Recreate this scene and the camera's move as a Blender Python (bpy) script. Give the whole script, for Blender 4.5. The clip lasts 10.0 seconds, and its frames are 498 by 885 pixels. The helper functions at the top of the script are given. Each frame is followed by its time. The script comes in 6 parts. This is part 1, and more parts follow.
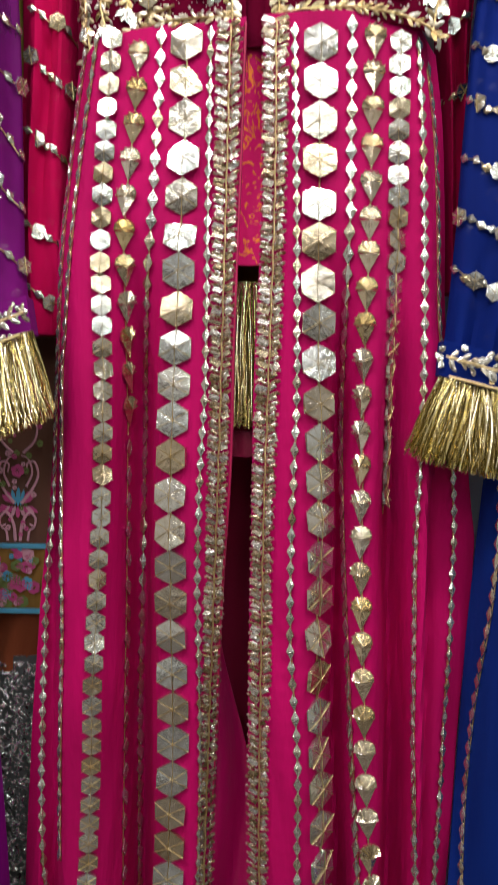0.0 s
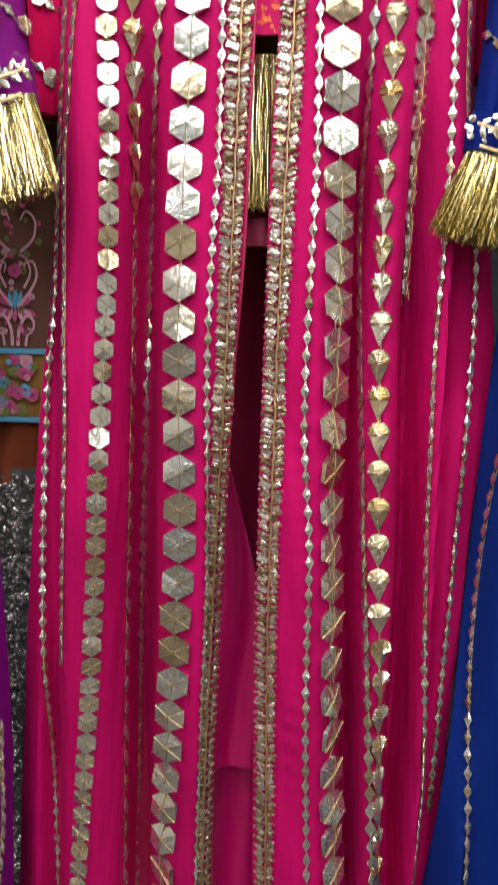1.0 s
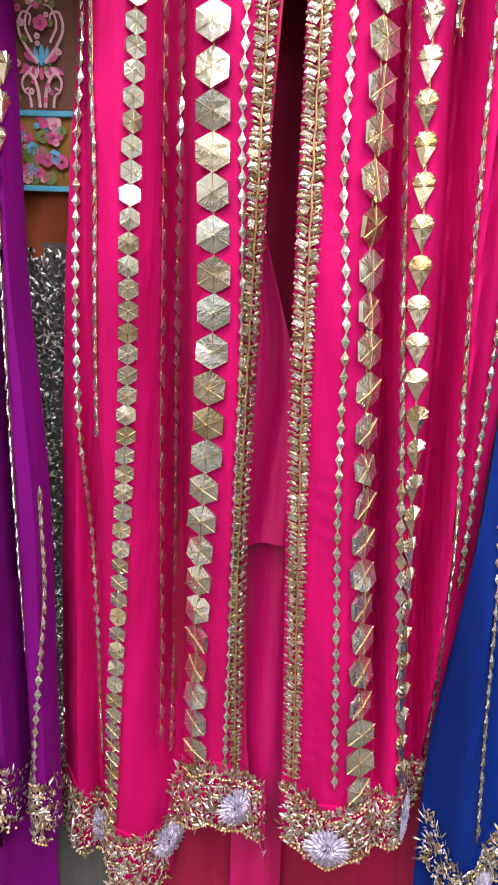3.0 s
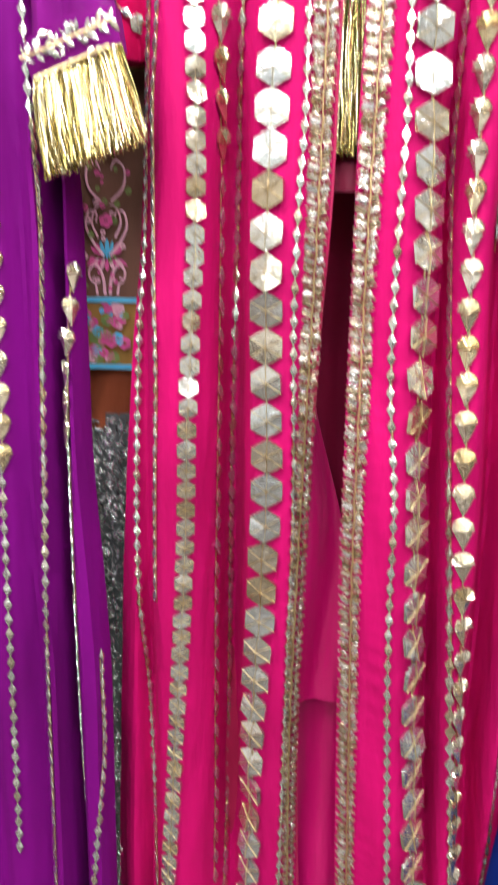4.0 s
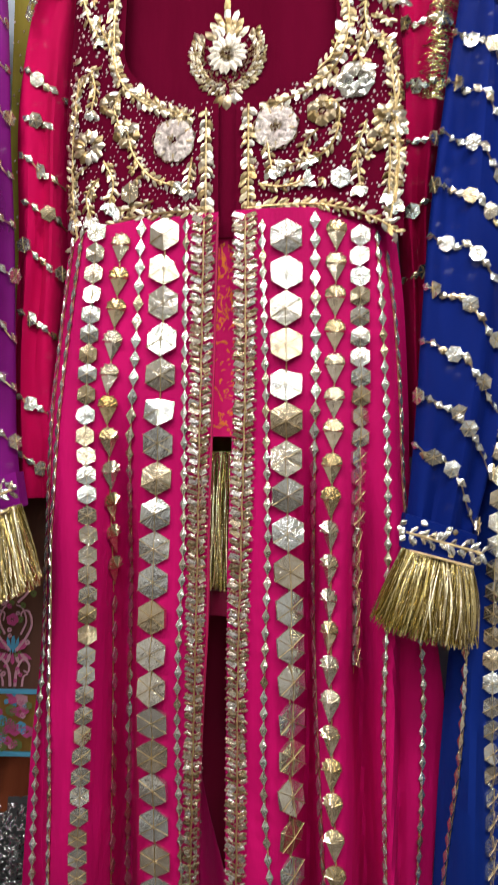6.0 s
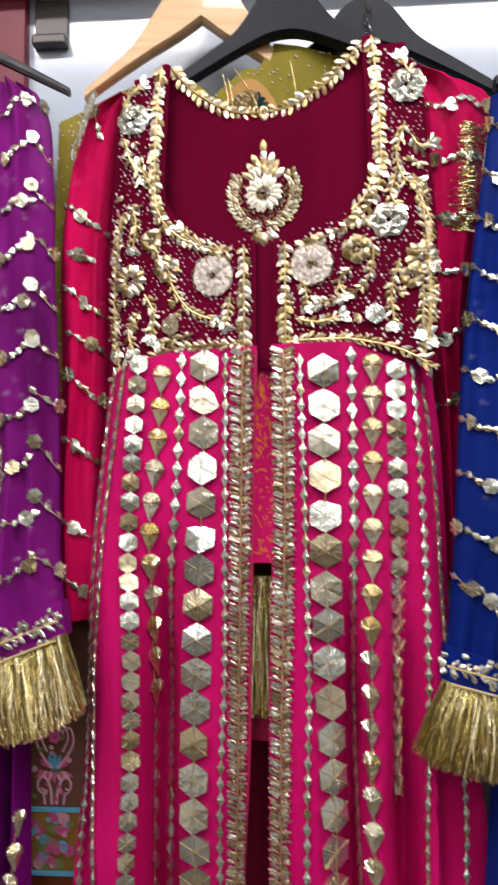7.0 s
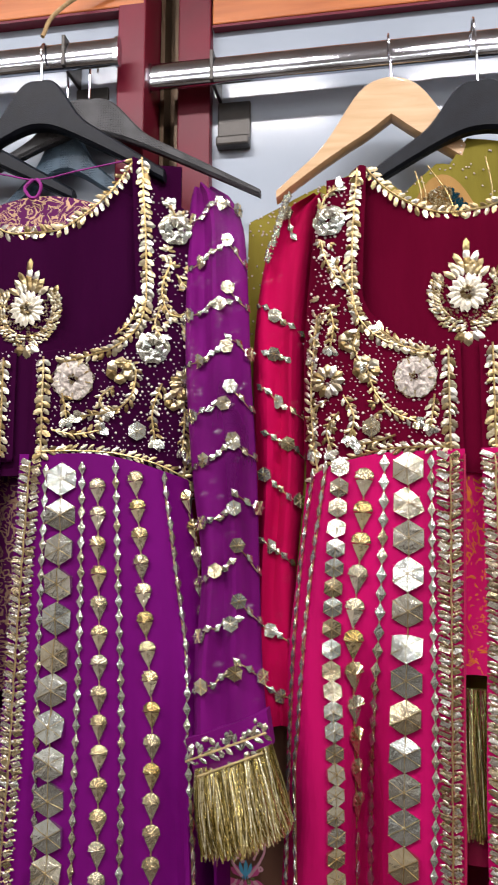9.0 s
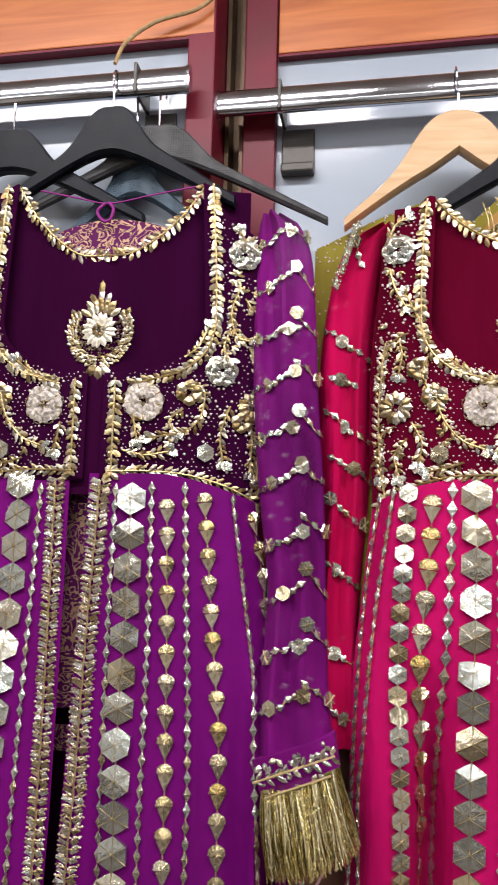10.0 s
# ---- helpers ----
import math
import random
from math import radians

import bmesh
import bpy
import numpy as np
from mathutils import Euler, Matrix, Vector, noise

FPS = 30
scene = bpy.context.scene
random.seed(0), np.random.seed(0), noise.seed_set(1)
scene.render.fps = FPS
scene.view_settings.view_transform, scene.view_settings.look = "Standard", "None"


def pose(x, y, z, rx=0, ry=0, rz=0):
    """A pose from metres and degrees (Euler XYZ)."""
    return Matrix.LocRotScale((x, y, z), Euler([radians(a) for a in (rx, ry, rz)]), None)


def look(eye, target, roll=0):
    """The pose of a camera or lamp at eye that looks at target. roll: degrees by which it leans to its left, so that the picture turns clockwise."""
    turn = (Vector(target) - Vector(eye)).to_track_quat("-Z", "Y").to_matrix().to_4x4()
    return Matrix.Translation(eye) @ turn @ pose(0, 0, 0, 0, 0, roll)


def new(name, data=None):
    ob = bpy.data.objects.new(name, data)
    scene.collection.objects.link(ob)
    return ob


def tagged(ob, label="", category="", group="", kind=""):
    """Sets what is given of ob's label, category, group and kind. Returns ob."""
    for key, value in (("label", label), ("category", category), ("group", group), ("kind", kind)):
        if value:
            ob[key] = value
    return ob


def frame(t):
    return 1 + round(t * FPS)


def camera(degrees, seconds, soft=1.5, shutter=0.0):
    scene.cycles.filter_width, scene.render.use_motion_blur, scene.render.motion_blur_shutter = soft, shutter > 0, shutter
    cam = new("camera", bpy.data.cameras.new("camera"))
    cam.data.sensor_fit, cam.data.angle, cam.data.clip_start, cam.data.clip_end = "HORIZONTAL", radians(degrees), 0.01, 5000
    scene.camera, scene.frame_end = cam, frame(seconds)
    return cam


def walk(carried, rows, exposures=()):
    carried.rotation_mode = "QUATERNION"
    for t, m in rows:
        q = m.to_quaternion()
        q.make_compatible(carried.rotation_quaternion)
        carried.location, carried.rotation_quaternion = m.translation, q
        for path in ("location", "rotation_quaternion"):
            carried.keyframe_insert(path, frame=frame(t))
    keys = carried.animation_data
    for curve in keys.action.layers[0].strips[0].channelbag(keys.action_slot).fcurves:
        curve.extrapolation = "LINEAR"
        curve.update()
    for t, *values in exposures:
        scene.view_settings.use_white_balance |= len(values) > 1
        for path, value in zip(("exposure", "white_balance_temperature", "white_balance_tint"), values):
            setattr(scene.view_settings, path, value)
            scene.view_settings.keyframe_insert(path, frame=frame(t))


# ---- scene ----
cam = camera(34.8, 10.0, shutter=0.4)
UNIT, LIFT = 0.875, 0.15  # metres to one unit of the plan; height of the plan's zero over the floor
PATH = [
    (0, (0.023, 0.007, 1.161), (0.01, 2.006, 1.097), 0.7),
    (0.5, (0.008, 0.022, 1.08), (0.03, 2.018, 0.956), 0.9),
    (1, (-0.013, 0.033, 0.996), (0.04, 2.022, 0.801), 1.6),
    (1.5, (-0.006, 0.037, 0.947), (0.022, 2.018, 0.672), 1.4),
    (2, (0.0, 0.04, 0.884), (0.003, 2.016, 0.578), 0.8),
    (2.2, (0.001, 0.036, 0.862), (-0.022, 2.009, 0.541), 0.8),
    (3.3, (-0.004, 0.032, 0.881), (-0.049, 1.967, 0.376), 1.9),
    (3.5, (-0.006, 0.034, 0.897), (-0.067, 1.975, 0.42), 1.7),
    (4, (-0.009, 0.023, 1.022), (-0.178, 1.978, 0.637), 0.9),
    (4.5, (0.008, 0.012, 1.116), (-0.237, 1.981, 0.861), 0.3),
    (5, (0.053, 0.006, 1.197), (-0.165, 1.988, 1.033), 0.5),
    (5.2, (0.068, 0.0, 1.224), (-0.127, 1.986, 1.105), 0.5),
    (6.3, (0.087, -0.051, 1.325), (0.02, 1.947, 1.403), 0.1),
    (6.5, (0.081, -0.055, 1.346), (0.024, 1.942, 1.444), 0.1),
    (6.8, (0.075, -0.062, 1.37), (-0.017, 1.931, 1.51), -0.0),
    (7, (0.065, -0.065, 1.399), (-0.078, 1.925, 1.533), -0.3),
    (7.5, (0.029, -0.07, 1.43), (-0.175, 1.913, 1.588), -0.8),
    (8, (-0.007, -0.068, 1.442), (-0.227, 1.911, 1.631), -0.7),
    (8.5, (-0.044, -0.065, 1.459), (-0.319, 1.904, 1.674), -0.5),
    (9, (-0.073, -0.074, 1.471), (-0.421, 1.881, 1.71), 0.2),
    (9.5, (-0.105, -0.09, 1.48), (-0.458, 1.862, 1.734), 1.0),
    (10, (-0.144, -0.101, 1.481), (-0.508, 1.847, 1.752), 1.5),
]


def real(p):
    """A point of the plan in metres."""
    return Vector((p[0] * UNIT, p[1] * UNIT, p[2] * UNIT + LIFT))


walk(cam, [(t, look(real(eye), real(target), roll)) for t, eye, target, roll in PATH],
     [(0, -0.42, 6500, 10), (1.0, 0.0, 6500, 10), (1.5, 0.30, 6500, 10), (2.0, 0.55, 6500, 10), (3.5, 0.85, 6350, 10), (4.5, 0.6, 6000, 10), (5.2, 0.08, 6200, 10), (6.5, -0.30, 6500, 10), (7.5, -0.33, 6500, 10), (10, -0.38, 6500, 10)])

# ---- world and lights ----
world = bpy.data.worlds.new("world")
scene.world = world
world.use_nodes = True
world.node_tree.nodes["Background"].inputs[0].default_value = (0.8, 0.88, 1.0, 1)
world.node_tree.nodes["Background"].inputs[1].default_value = 0.05

CEILING = 2.6
# unseen ceiling lights, far rows added to brighten the foil: x, y, length, depth, watts
LAMPS = [(-0.75, -0.12, 1.1, 0.12, 27), (0.55, -0.12, 1.1, 0.12, 27), (-1.0, -1.0, 1.2, 0.16, 10), (0.7, -1.0, 1.2, 0.16, 10),
         (-0.2, -1.75, 1.2, 0.16, 12), (-1.1, -2.5, 1.2, 0.2, 12), (0.8, -2.5, 1.2, 0.2, 12), (-1.2, -3.55, 1.4, 0.2, 23), (0.9, -3.55, 1.4, 0.2, 23)]
for lx, ly, lw, ld, watts in LAMPS:
    lamp = bpy.data.lights.new("ceiling_lamp", "AREA")
    lamp.shape, lamp.size, lamp.size_y, lamp.energy = "RECTANGLE", lw, ld, watts
    lamp.color = (1.0, 0.955, 0.96)
    tagged(new("ceiling_lamp", lamp)).matrix_world = look((lx, ly, CEILING - 0.05), (lx, ly + 0.25, 0))


# ---- materials ----
def material(name):
    m = bpy.data.materials.new(name)
    m.use_nodes = True
    return m, m.node_tree.nodes, m.node_tree.links, m.node_tree.nodes["Principled BSDF"]


def node(nodes, kind, **values):
    n = nodes.new(kind)
    for k, v in values.items():
        n.inputs[k.replace("_", " ")].default_value = v
    return n


def ramp(nodes, stops):
    n = nodes.new("ShaderNodeValToRGB")
    n.color_ramp.elements.remove(n.color_ramp.elements[1])
    for i, (p, c) in enumerate(stops):
        e = n.color_ramp.elements[0] if i == 0 else n.color_ramp.elements.new(p)
        e.position, e.color = p, (*c, 1)
    return n


def cloth(name, dark, light, rough=0.75, sheen=0.3, weave=1400, crease=0.4, spec=0.25, alpha=1.0, glow=(1, 1, 1)):
    """Woven cloth: fold shading painted as dark and light streaks, fine weave and soft creases in the relief."""
    m, ns, ln, b = material(name)
    at = ns.new("ShaderNodeTexCoord")
    tall = ns.new("ShaderNodeMapping")
    tall.inputs["Scale"].default_value = (1, 1, 0.25)
    ln.new(at.outputs["Object"], tall.inputs[0])
    n1 = node(ns, "ShaderNodeTexNoise", Scale=14.0, Detail=5.0)
    ln.new(tall.outputs[0], n1.inputs["Vector"])
    r = ramp(ns, [(0.3, dark), (0.7, light)])
    ln.new(n1.outputs[0], r.inputs[0])
    ln.new(r.outputs[0], b.inputs["Base Color"])
    n2 = node(ns, "ShaderNodeTexNoise", Scale=float(weave), Detail=2.0)
    ln.new(at.outputs["Object"], n2.inputs["Vector"])
    n3 = node(ns, "ShaderNodeTexNoise", Scale=45.0, Detail=3.0)
    ln.new(tall.outputs[0], n3.inputs["Vector"])
    b1 = node(ns, "ShaderNodeBump", Strength=0.25, Distance=0.0006)
    ln.new(n2.outputs[0], b1.inputs["Height"])
    b2 = node(ns, "ShaderNodeBump", Strength=crease, Distance=0.006)
    ln.new(n3.outputs[0], b2.inputs["Height"])
    ln.new(b1.outputs[0], b2.inputs["Normal"])
    ln.new(b2.outputs[0], b.inputs["Normal"])
    b.inputs["Roughness"].default_value = rough
    b.inputs["Specular IOR Level"].default_value = spec
    b.inputs["Sheen Weight"].default_value = sheen
    b.inputs["Alpha"].default_value = alpha
    b.inputs["Sheen Roughness"].default_value = 0.4
    b.inputs["Sheen Tint"].default_value = (*glow, 1)
    return m


def foil(name, stops, rough=0.22, lines=900, by_island=False, strength=0.35, rays=0, soft=False):
    """Stitched mirror foil: each piece takes its own tint, with fine thread lines."""
    m, ns, ln, b = material(name)
    pick = ns.new("ShaderNodeNewGeometry" if by_island else "ShaderNodeObjectInfo")
    value = pick.outputs["Random Per Island" if by_island else "Random"]
    r = ramp(ns, stops)
    ln.new(value, r.inputs[0])
    at = ns.new("ShaderNodeTexCoord")
    n = node(ns, "ShaderNodeTexNoise", Scale=110.0 if soft else 260.0, Detail=3.0 if soft else 5.0, Distortion=0.8)
    ln.new(at.outputs["Object"], n.inputs["Vector"])
    # darker, browner blotches in the colour, for the look of crumpled foil
    blotch = ramp(ns, [(0.35, (0.68, 0.62, 0.5)), (0.55, (1, 1, 1))])
    ln.new(n.outputs[0], blotch.inputs[0])
    mix = ns.new("ShaderNodeMixRGB")
    mix.blend_type = "MULTIPLY"
    mix.inputs[0].default_value = 0.6
    ln.new(r.outputs[0], mix.inputs[1])
    ln.new(blotch.outputs[0], mix.inputs[2])
    ln.new(mix.outputs[0], b.inputs["Base Color"])
    bump = node(ns, "ShaderNodeBump", Strength=strength, Distance=0.00014 if rays else 0.0004)
    if rays:  # threads laid from the middle outwards
        xyz = ns.new("ShaderNodeSeparateXYZ")
        ln.new(at.outputs["Object"], xyz.inputs[0])
        turn = ns.new("ShaderNodeMath")
        turn.operation = "ARCTAN2"
        ln.new(xyz.outputs[1], turn.inputs[0])
        ln.new(xyz.outputs[0], turn.inputs[1])
        often = ns.new("ShaderNodeMath")
        often.operation, often.inputs[1].default_value = "MULTIPLY", float(rays)
        ln.new(turn.outputs[0], often.inputs[0])
        uneven = ns.new("ShaderNodeMath")
        uneven.operation, uneven.inputs[1].default_value = "MULTIPLY_ADD", 9.0
        ln.new(n.outputs[0], uneven.inputs[0])
        ln.new(often.outputs[0], uneven.inputs[2])
        w = ns.new("ShaderNodeMath")
        w.operation = "SINE"
        ln.new(uneven.outputs[0], w.inputs[0])
    else:
        w = node(ns, "ShaderNodeTexWave", Scale=float(lines) / 3, Distortion=3.0, Detail=2.0)
        ln.new(at.outputs["Object"], w.inputs["Vector"])
    ln.new(w.outputs[0], bump.inputs["Height"])
    b2 = node(ns, "ShaderNodeBump", Strength=min(1.0, strength * (2.2 if soft else 1.6)), Distance=0.003 if soft else 0.0014)
    ln.new(n.outputs[0], b2.inputs["Height"])
    ln.new(bump.outputs[0], b2.inputs["Normal"])
    ln.new(b2.outputs[0], b.inputs["Normal"])
    b.inputs["Metallic"].default_value = 0.92
    b.inputs["Roughness"].default_value = rough
    return m


def plain(name, colour, rough=0.5, metal=0.0, spots=30.0, change=0.12, relief=0.05, coat=0.0, spec=0.5):
    """Paint, plastic or metal with slight mottling and wear."""
    m, ns, ln, b = material(name)
    at = ns.new("ShaderNodeTexCoord")
    n = node(ns, "ShaderNodeTexNoise", Scale=spots, Detail=6.0)
    ln.new(at.outputs["Object"], n.inputs["Vector"])
    r = ramp(ns, [(0.3, tuple(c * (1 - change) for c in colour)), (0.7, tuple(min(1, c * (1 + change)) for c in colour))])
    ln.new(n.outputs[0], r.inputs[0])
    ln.new(r.outputs[0], b.inputs["Base Color"])
    fine = node(ns, "ShaderNodeTexNoise", Scale=spots * 12, Detail=3.0)
    ln.new(at.outputs["Object"], fine.inputs["Vector"])
    bump = node(ns, "ShaderNodeBump", Strength=relief, Distance=0.002)
    ln.new(fine.outputs[0], bump.inputs["Height"])
    ln.new(bump.outputs[0], b.inputs["Normal"])
    rr = ns.new("ShaderNodeMapRange")
    rr.inputs["To Min"].default_value, rr.inputs["To Max"].default_value = rough * 0.8, min(1, rough * 1.25)
    ln.new(n.outputs[0], rr.inputs[0])
    ln.new(rr.outputs[0], b.inputs["Roughness"])
    b.inputs["Metallic"].default_value = metal
    b.inputs["Coat Weight"].default_value = coat
    b.inputs["Specular IOR Level"].default_value = spec
    return m


def timber(name, dark, light, along="X", scale=9.0, rough=0.4, coat=0.2):
    m, ns, ln, b = material(name)
    at = ns.new("ShaderNodeTexCoord")
    mp = ns.new("ShaderNodeMapping")
    mp.inputs["Scale"].default_value = (0.08, 1, 1) if along == "X" else (1, 1, 0.08)
    ln.new(at.outputs["Object"], mp.inputs[0])
    n = node(ns, "ShaderNodeTexNoise", Scale=scale * 12, Detail=7.0, Distortion=0.6)
    ln.new(mp.outputs[0], n.inputs["Vector"])
    r = ramp(ns, [(0.32, dark), (0.5, tuple((a + c) / 2 for a, c in zip(dark, light))), (0.68, light)])
    ln.new(n.outputs[0], r.inputs[0])
    ln.new(r.outputs[0], b.inputs["Base Color"])
    bump = node(ns, "ShaderNodeBump", Strength=0.12, Distance=0.001)
    ln.new(n.outputs[0], bump.inputs["Height"])
    ln.new(bump.outputs[0], b.inputs["Normal"])
    b.inputs["Roughness"].default_value = rough
    b.inputs["Coat Weight"].default_value = coat
    return m


def brocade(name, ground, thread, size=55.0, share=0.5):
    """Satin with curling woven thread figures."""
    m, ns, ln, b = material(name)
    at = ns.new("ShaderNodeTexCoord")
    n = node(ns, "ShaderNodeTexNoise", Scale=size, Detail=1.5, Distortion=2.6)
    ln.new(at.outputs["Object"], n.inputs["Vector"])
    band = ramp(ns, [(0.0, (0, 0, 0)), (share - 0.05, (0, 0, 0)), (share - 0.03, (1, 1, 1)), (share + 0.04, (1, 1, 1)), (share + 0.06, (0, 0, 0))])
    ln.new(n.outputs[0], band.inputs[0])
    mix = ns.new("ShaderNodeMixRGB")
    mix.inputs[1].default_value, mix.inputs[2].default_value = (*ground, 1), (*thread, 1)
    ln.new(band.outputs[0], mix.inputs[0])
    ln.new(mix.outputs[0], b.inputs["Base Color"])
    half = ns.new("ShaderNodeMath")
    half.operation = "MULTIPLY"
    half.inputs[1].default_value = 0.7
    ln.new(band.outputs[0], half.inputs[0])
    ln.new(half.outputs[0], b.inputs["Metallic"])
    bump = node(ns, "ShaderNodeBump", Strength=0.3, Distance=0.0012)
    ln.new(band.outputs[0], bump.inputs["Height"])
    ln.new(bump.outputs[0], b.inputs["Normal"])
    b.inputs["Roughness"].default_value = 0.6
    b.inputs["Specular IOR Level"].default_value = 0.15
    return m


PINK = cloth("magenta_georgette", (0.36, 0.0005, 0.082), (0.53, 0.001, 0.122), sheen=0.0, spec=0.14, crease=0.75, glow=(1, 0.2, 0.5))
# sheer sleeve: its dark-to-light streaks paint folds and light coming through
PINK_SHEER = cloth("magenta_organza", (0.28, 0.001, 0.038), (0.55, 0.003, 0.085), sheen=0.0, spec=0.05, crease=0.7, alpha=0.91, glow=(1, 0.4, 0.5))
MAROON = cloth("maroon_velvet", (0.075, 0.001, 0.012), (0.115, 0.002, 0.02), rough=0.95, sheen=0.0, weave=2200, spec=0.03, glow=(1, 0.2, 0.3))
PLUM = cloth("plum_velvet", (0.022, 0.001, 0.017), (0.035, 0.002, 0.028), rough=0.95, sheen=0.0, weave=2200, spec=0.03, glow=(0.8, 0.3, 0.8))
PURPLE = cloth("purple_georgette", (0.115, 0.0006, 0.112), (0.168, 0.001, 0.168), sheen=0.0, spec=0.12, glow=(0.8, 0.3, 1))
# wide tone range, painting pleat shade and light through the organza
PURPLE_SHEER = cloth("purple_organza", (0.098, 0.001, 0.092), (0.235, 0.006, 0.215), sheen=0.02, spec=0.12, crease=0.5, alpha=0.8, glow=(0.9, 0.4, 1))
BLUE = cloth("royal_blue_georgette", (0.001, 0.012, 0.125), (0.003, 0.024, 0.20), sheen=0.0, spec=0.12, glow=(0.3, 0.5, 1))
BLUE_SHEER = cloth("royal_blue_organza", (0.0008, 0.010, 0.12), (0.002, 0.018, 0.2), sheen=0.0, spec=0.1, crease=0.5, alpha=0.88, glow=(0.3, 0.5, 1))
PINK_SATIN = cloth("magenta_satin", (0.34, 0.001, 0.075), (0.52, 0.003, 0.13), rough=0.38, sheen=0.0, spec=0.45, crease=0.7)
CRIMSON = cloth("crimson_satin", (0.27, 0.0015, 0.035), (0.42, 0.003, 0.08), rough=0.45, sheen=0.1, spec=0.4, crease=0.5)
LINING = cloth("wine_lining", (0.24, 0.001, 0.035), (0.36, 0.002, 0.06), rough=0.7, crease=0.4)
OLIVE = cloth("olive_net", (0.17, 0.14, 0.008), (0.25, 0.21, 0.02), rough=0.7, sheen=0.2, crease=0.5)
RUST = cloth("rust_velvet", (0.22, 0.045, 0.014), (0.36, 0.09, 0.035), rough=0.8, sheen=0.3)
CHARCOAL = cloth("charcoal_net", (0.07, 0.07, 0.075), (0.14, 0.14, 0.145), rough=0.5)
BROWN = cloth("brown_silk", (0.15, 0.065, 0.04), (0.23, 0.11, 0.075), rough=0.5)
OCHRE = cloth("ochre_silk", (0.33, 0.17, 0.03), (0.45, 0.25, 0.07), rough=0.5)
SILVERY = [(0.0, (0.71, 0.79, 0.78)), (0.55, (0.73, 0.75, 0.69)), (0.85, (0.68, 0.65, 0.53)), (1.0, (0.58, 0.50, 0.33))]
GOLDEN = [(0.0, (0.70, 0.70, 0.66)), (0.3, (0.60, 0.54, 0.40)), (0.65, (0.44, 0.35, 0.19)), (1.0, (0.27, 0.19, 0.08))]
MIRROR = foil("mirror_foil", SILVERY, rough=0.18, strength=0.13, rays=22, soft=True)
MIRROR_WARM = foil("warm_mirror_foil", [(0.0, (0.81, 0.78, 0.68)), (0.5, (0.76, 0.69, 0.52)), (1.0, (0.63, 0.53, 0.31))], rough=0.15, strength=0.14, rays=26, soft=True)
GILT = foil("gilt_foil", GOLDEN, by_island=True, rough=0.29, strength=0.2)
PALE = foil("pale_foil", SILVERY, by_island=True, rough=0.2, strength=0.2)
BRAID = foil("braid_foil", [(0.0, (0.78, 0.80, 0.80)), (0.45, (0.74, 0.70, 0.62)), (0.8, (0.58, 0.50, 0.36)), (1.0, (0.38, 0.30, 0.18))], by_island=True, rough=0.26, strength=0.3)
THREAD = foil("gilt_cord", [(0.0, (0.6, 0.45, 0.2)), (1.0, (0.72, 0.58, 0.32))], by_island=True, rough=0.35, lines=2500)
TINSEL = foil("tinsel", [(0.0, (0.42, 0.34, 0.10)), (0.5, (0.70, 0.60, 0.26)), (1.0, (0.90, 0.85, 0.60))], by_island=True, rough=0.2, lines=300)
JET = foil("jet_sequin", [(0.0, (0.16, 0.16, 0.17)), (0.3, (0.5, 0.5, 0.51)), (1.0, (0.95, 0.95, 0.96))], by_island=True, rough=0.25)
LILAC = foil("lilac_beads", [(0.0, (0.8, 0.78, 0.8)), (0.5, (0.62, 0.58, 0.72)), (1.0, (0.8, 0.7, 0.5))], by_island=True, rough=0.3)
ROSE_BROCADE = brocade("rose_brocade", (0.72, 0.008, 0.16), (0.85, 0.26, 0.06), 60, 0.61)
PEARL = plain("pearl_petal", (0.86, 0.80, 0.66), 0.28, 0.25, 300, 0.2, 0.2)
PEARL_LILAC = plain("lilac_petal", (0.68, 0.62, 0.57), 0.33, 0.65, 300, 0.35, 0.5)
LILAC_SILK = plain("lilac_silk", (0.52, 0.48, 0.66), 0.28, 0.5, 300, 0.35, 0.3)
SPARK = plain("white_sequin", (0.78, 0.68, 0.66), 0.3, 0.0, 90)
PLUM_BROCADE = brocade("plum_brocade", (0.10, 0.006, 0.08), (0.48, 0.31, 0.2), 60)
CHROME = plain("chrome", (0.55, 0.57, 0.62), 0.10, 1.0, 20, 0.08, 0.02)
STEEL = plain("dull_steel", (0.07, 0.065, 0.06), 0.42, 0.6, 40, 0.15, 0.08)
SLATE_PIERCED = plain("slate_plastic", (0.06, 0.10, 0.14), 0.45, 0.0, 60, 0.3, 0.12, spec=0.3)
BLACK_PIERCED = plain("pierced_plastic", (0.075, 0.076, 0.08), 0.5, 0.0, 60, 0.3, 0.12, spec=0.25)
BLACK = plain("black_plastic", (0.008, 0.010, 0.015), 0.38, 0.0, 60, 0.3, 0.12, spec=0.14)
BEECH = timber("beech", (0.55, 0.34, 0.16), (0.70, 0.47, 0.26), "X", 7.0, 0.45, 0.3)
CHERRY = timber("cherry_veneer", (0.42, 0.11, 0.025), (0.60, 0.19, 0.05), "X", 5.0, 0.35, 0.3)
LACQUER = plain("red_lacquer", (0.15, 0.006, 0.022), 0.42, 0.0, 12, 0.2, 0.03, 0.0, 0.3)
BRONZE = plain("bronze_channel", (0.09, 0.055, 0.03), 0.4, 0.5, 30, 0.3, 0.08)
ACRYLIC = plain("white_acrylic", (0.40, 0.46, 0.54), 0.14, 0.0, 6, 0.06, 0.015, 0.15)
UMBER = plain("umber_panelling", (0.10, 0.075, 0.06), 0.6, 0.0, 4, 0.3, 0.1)
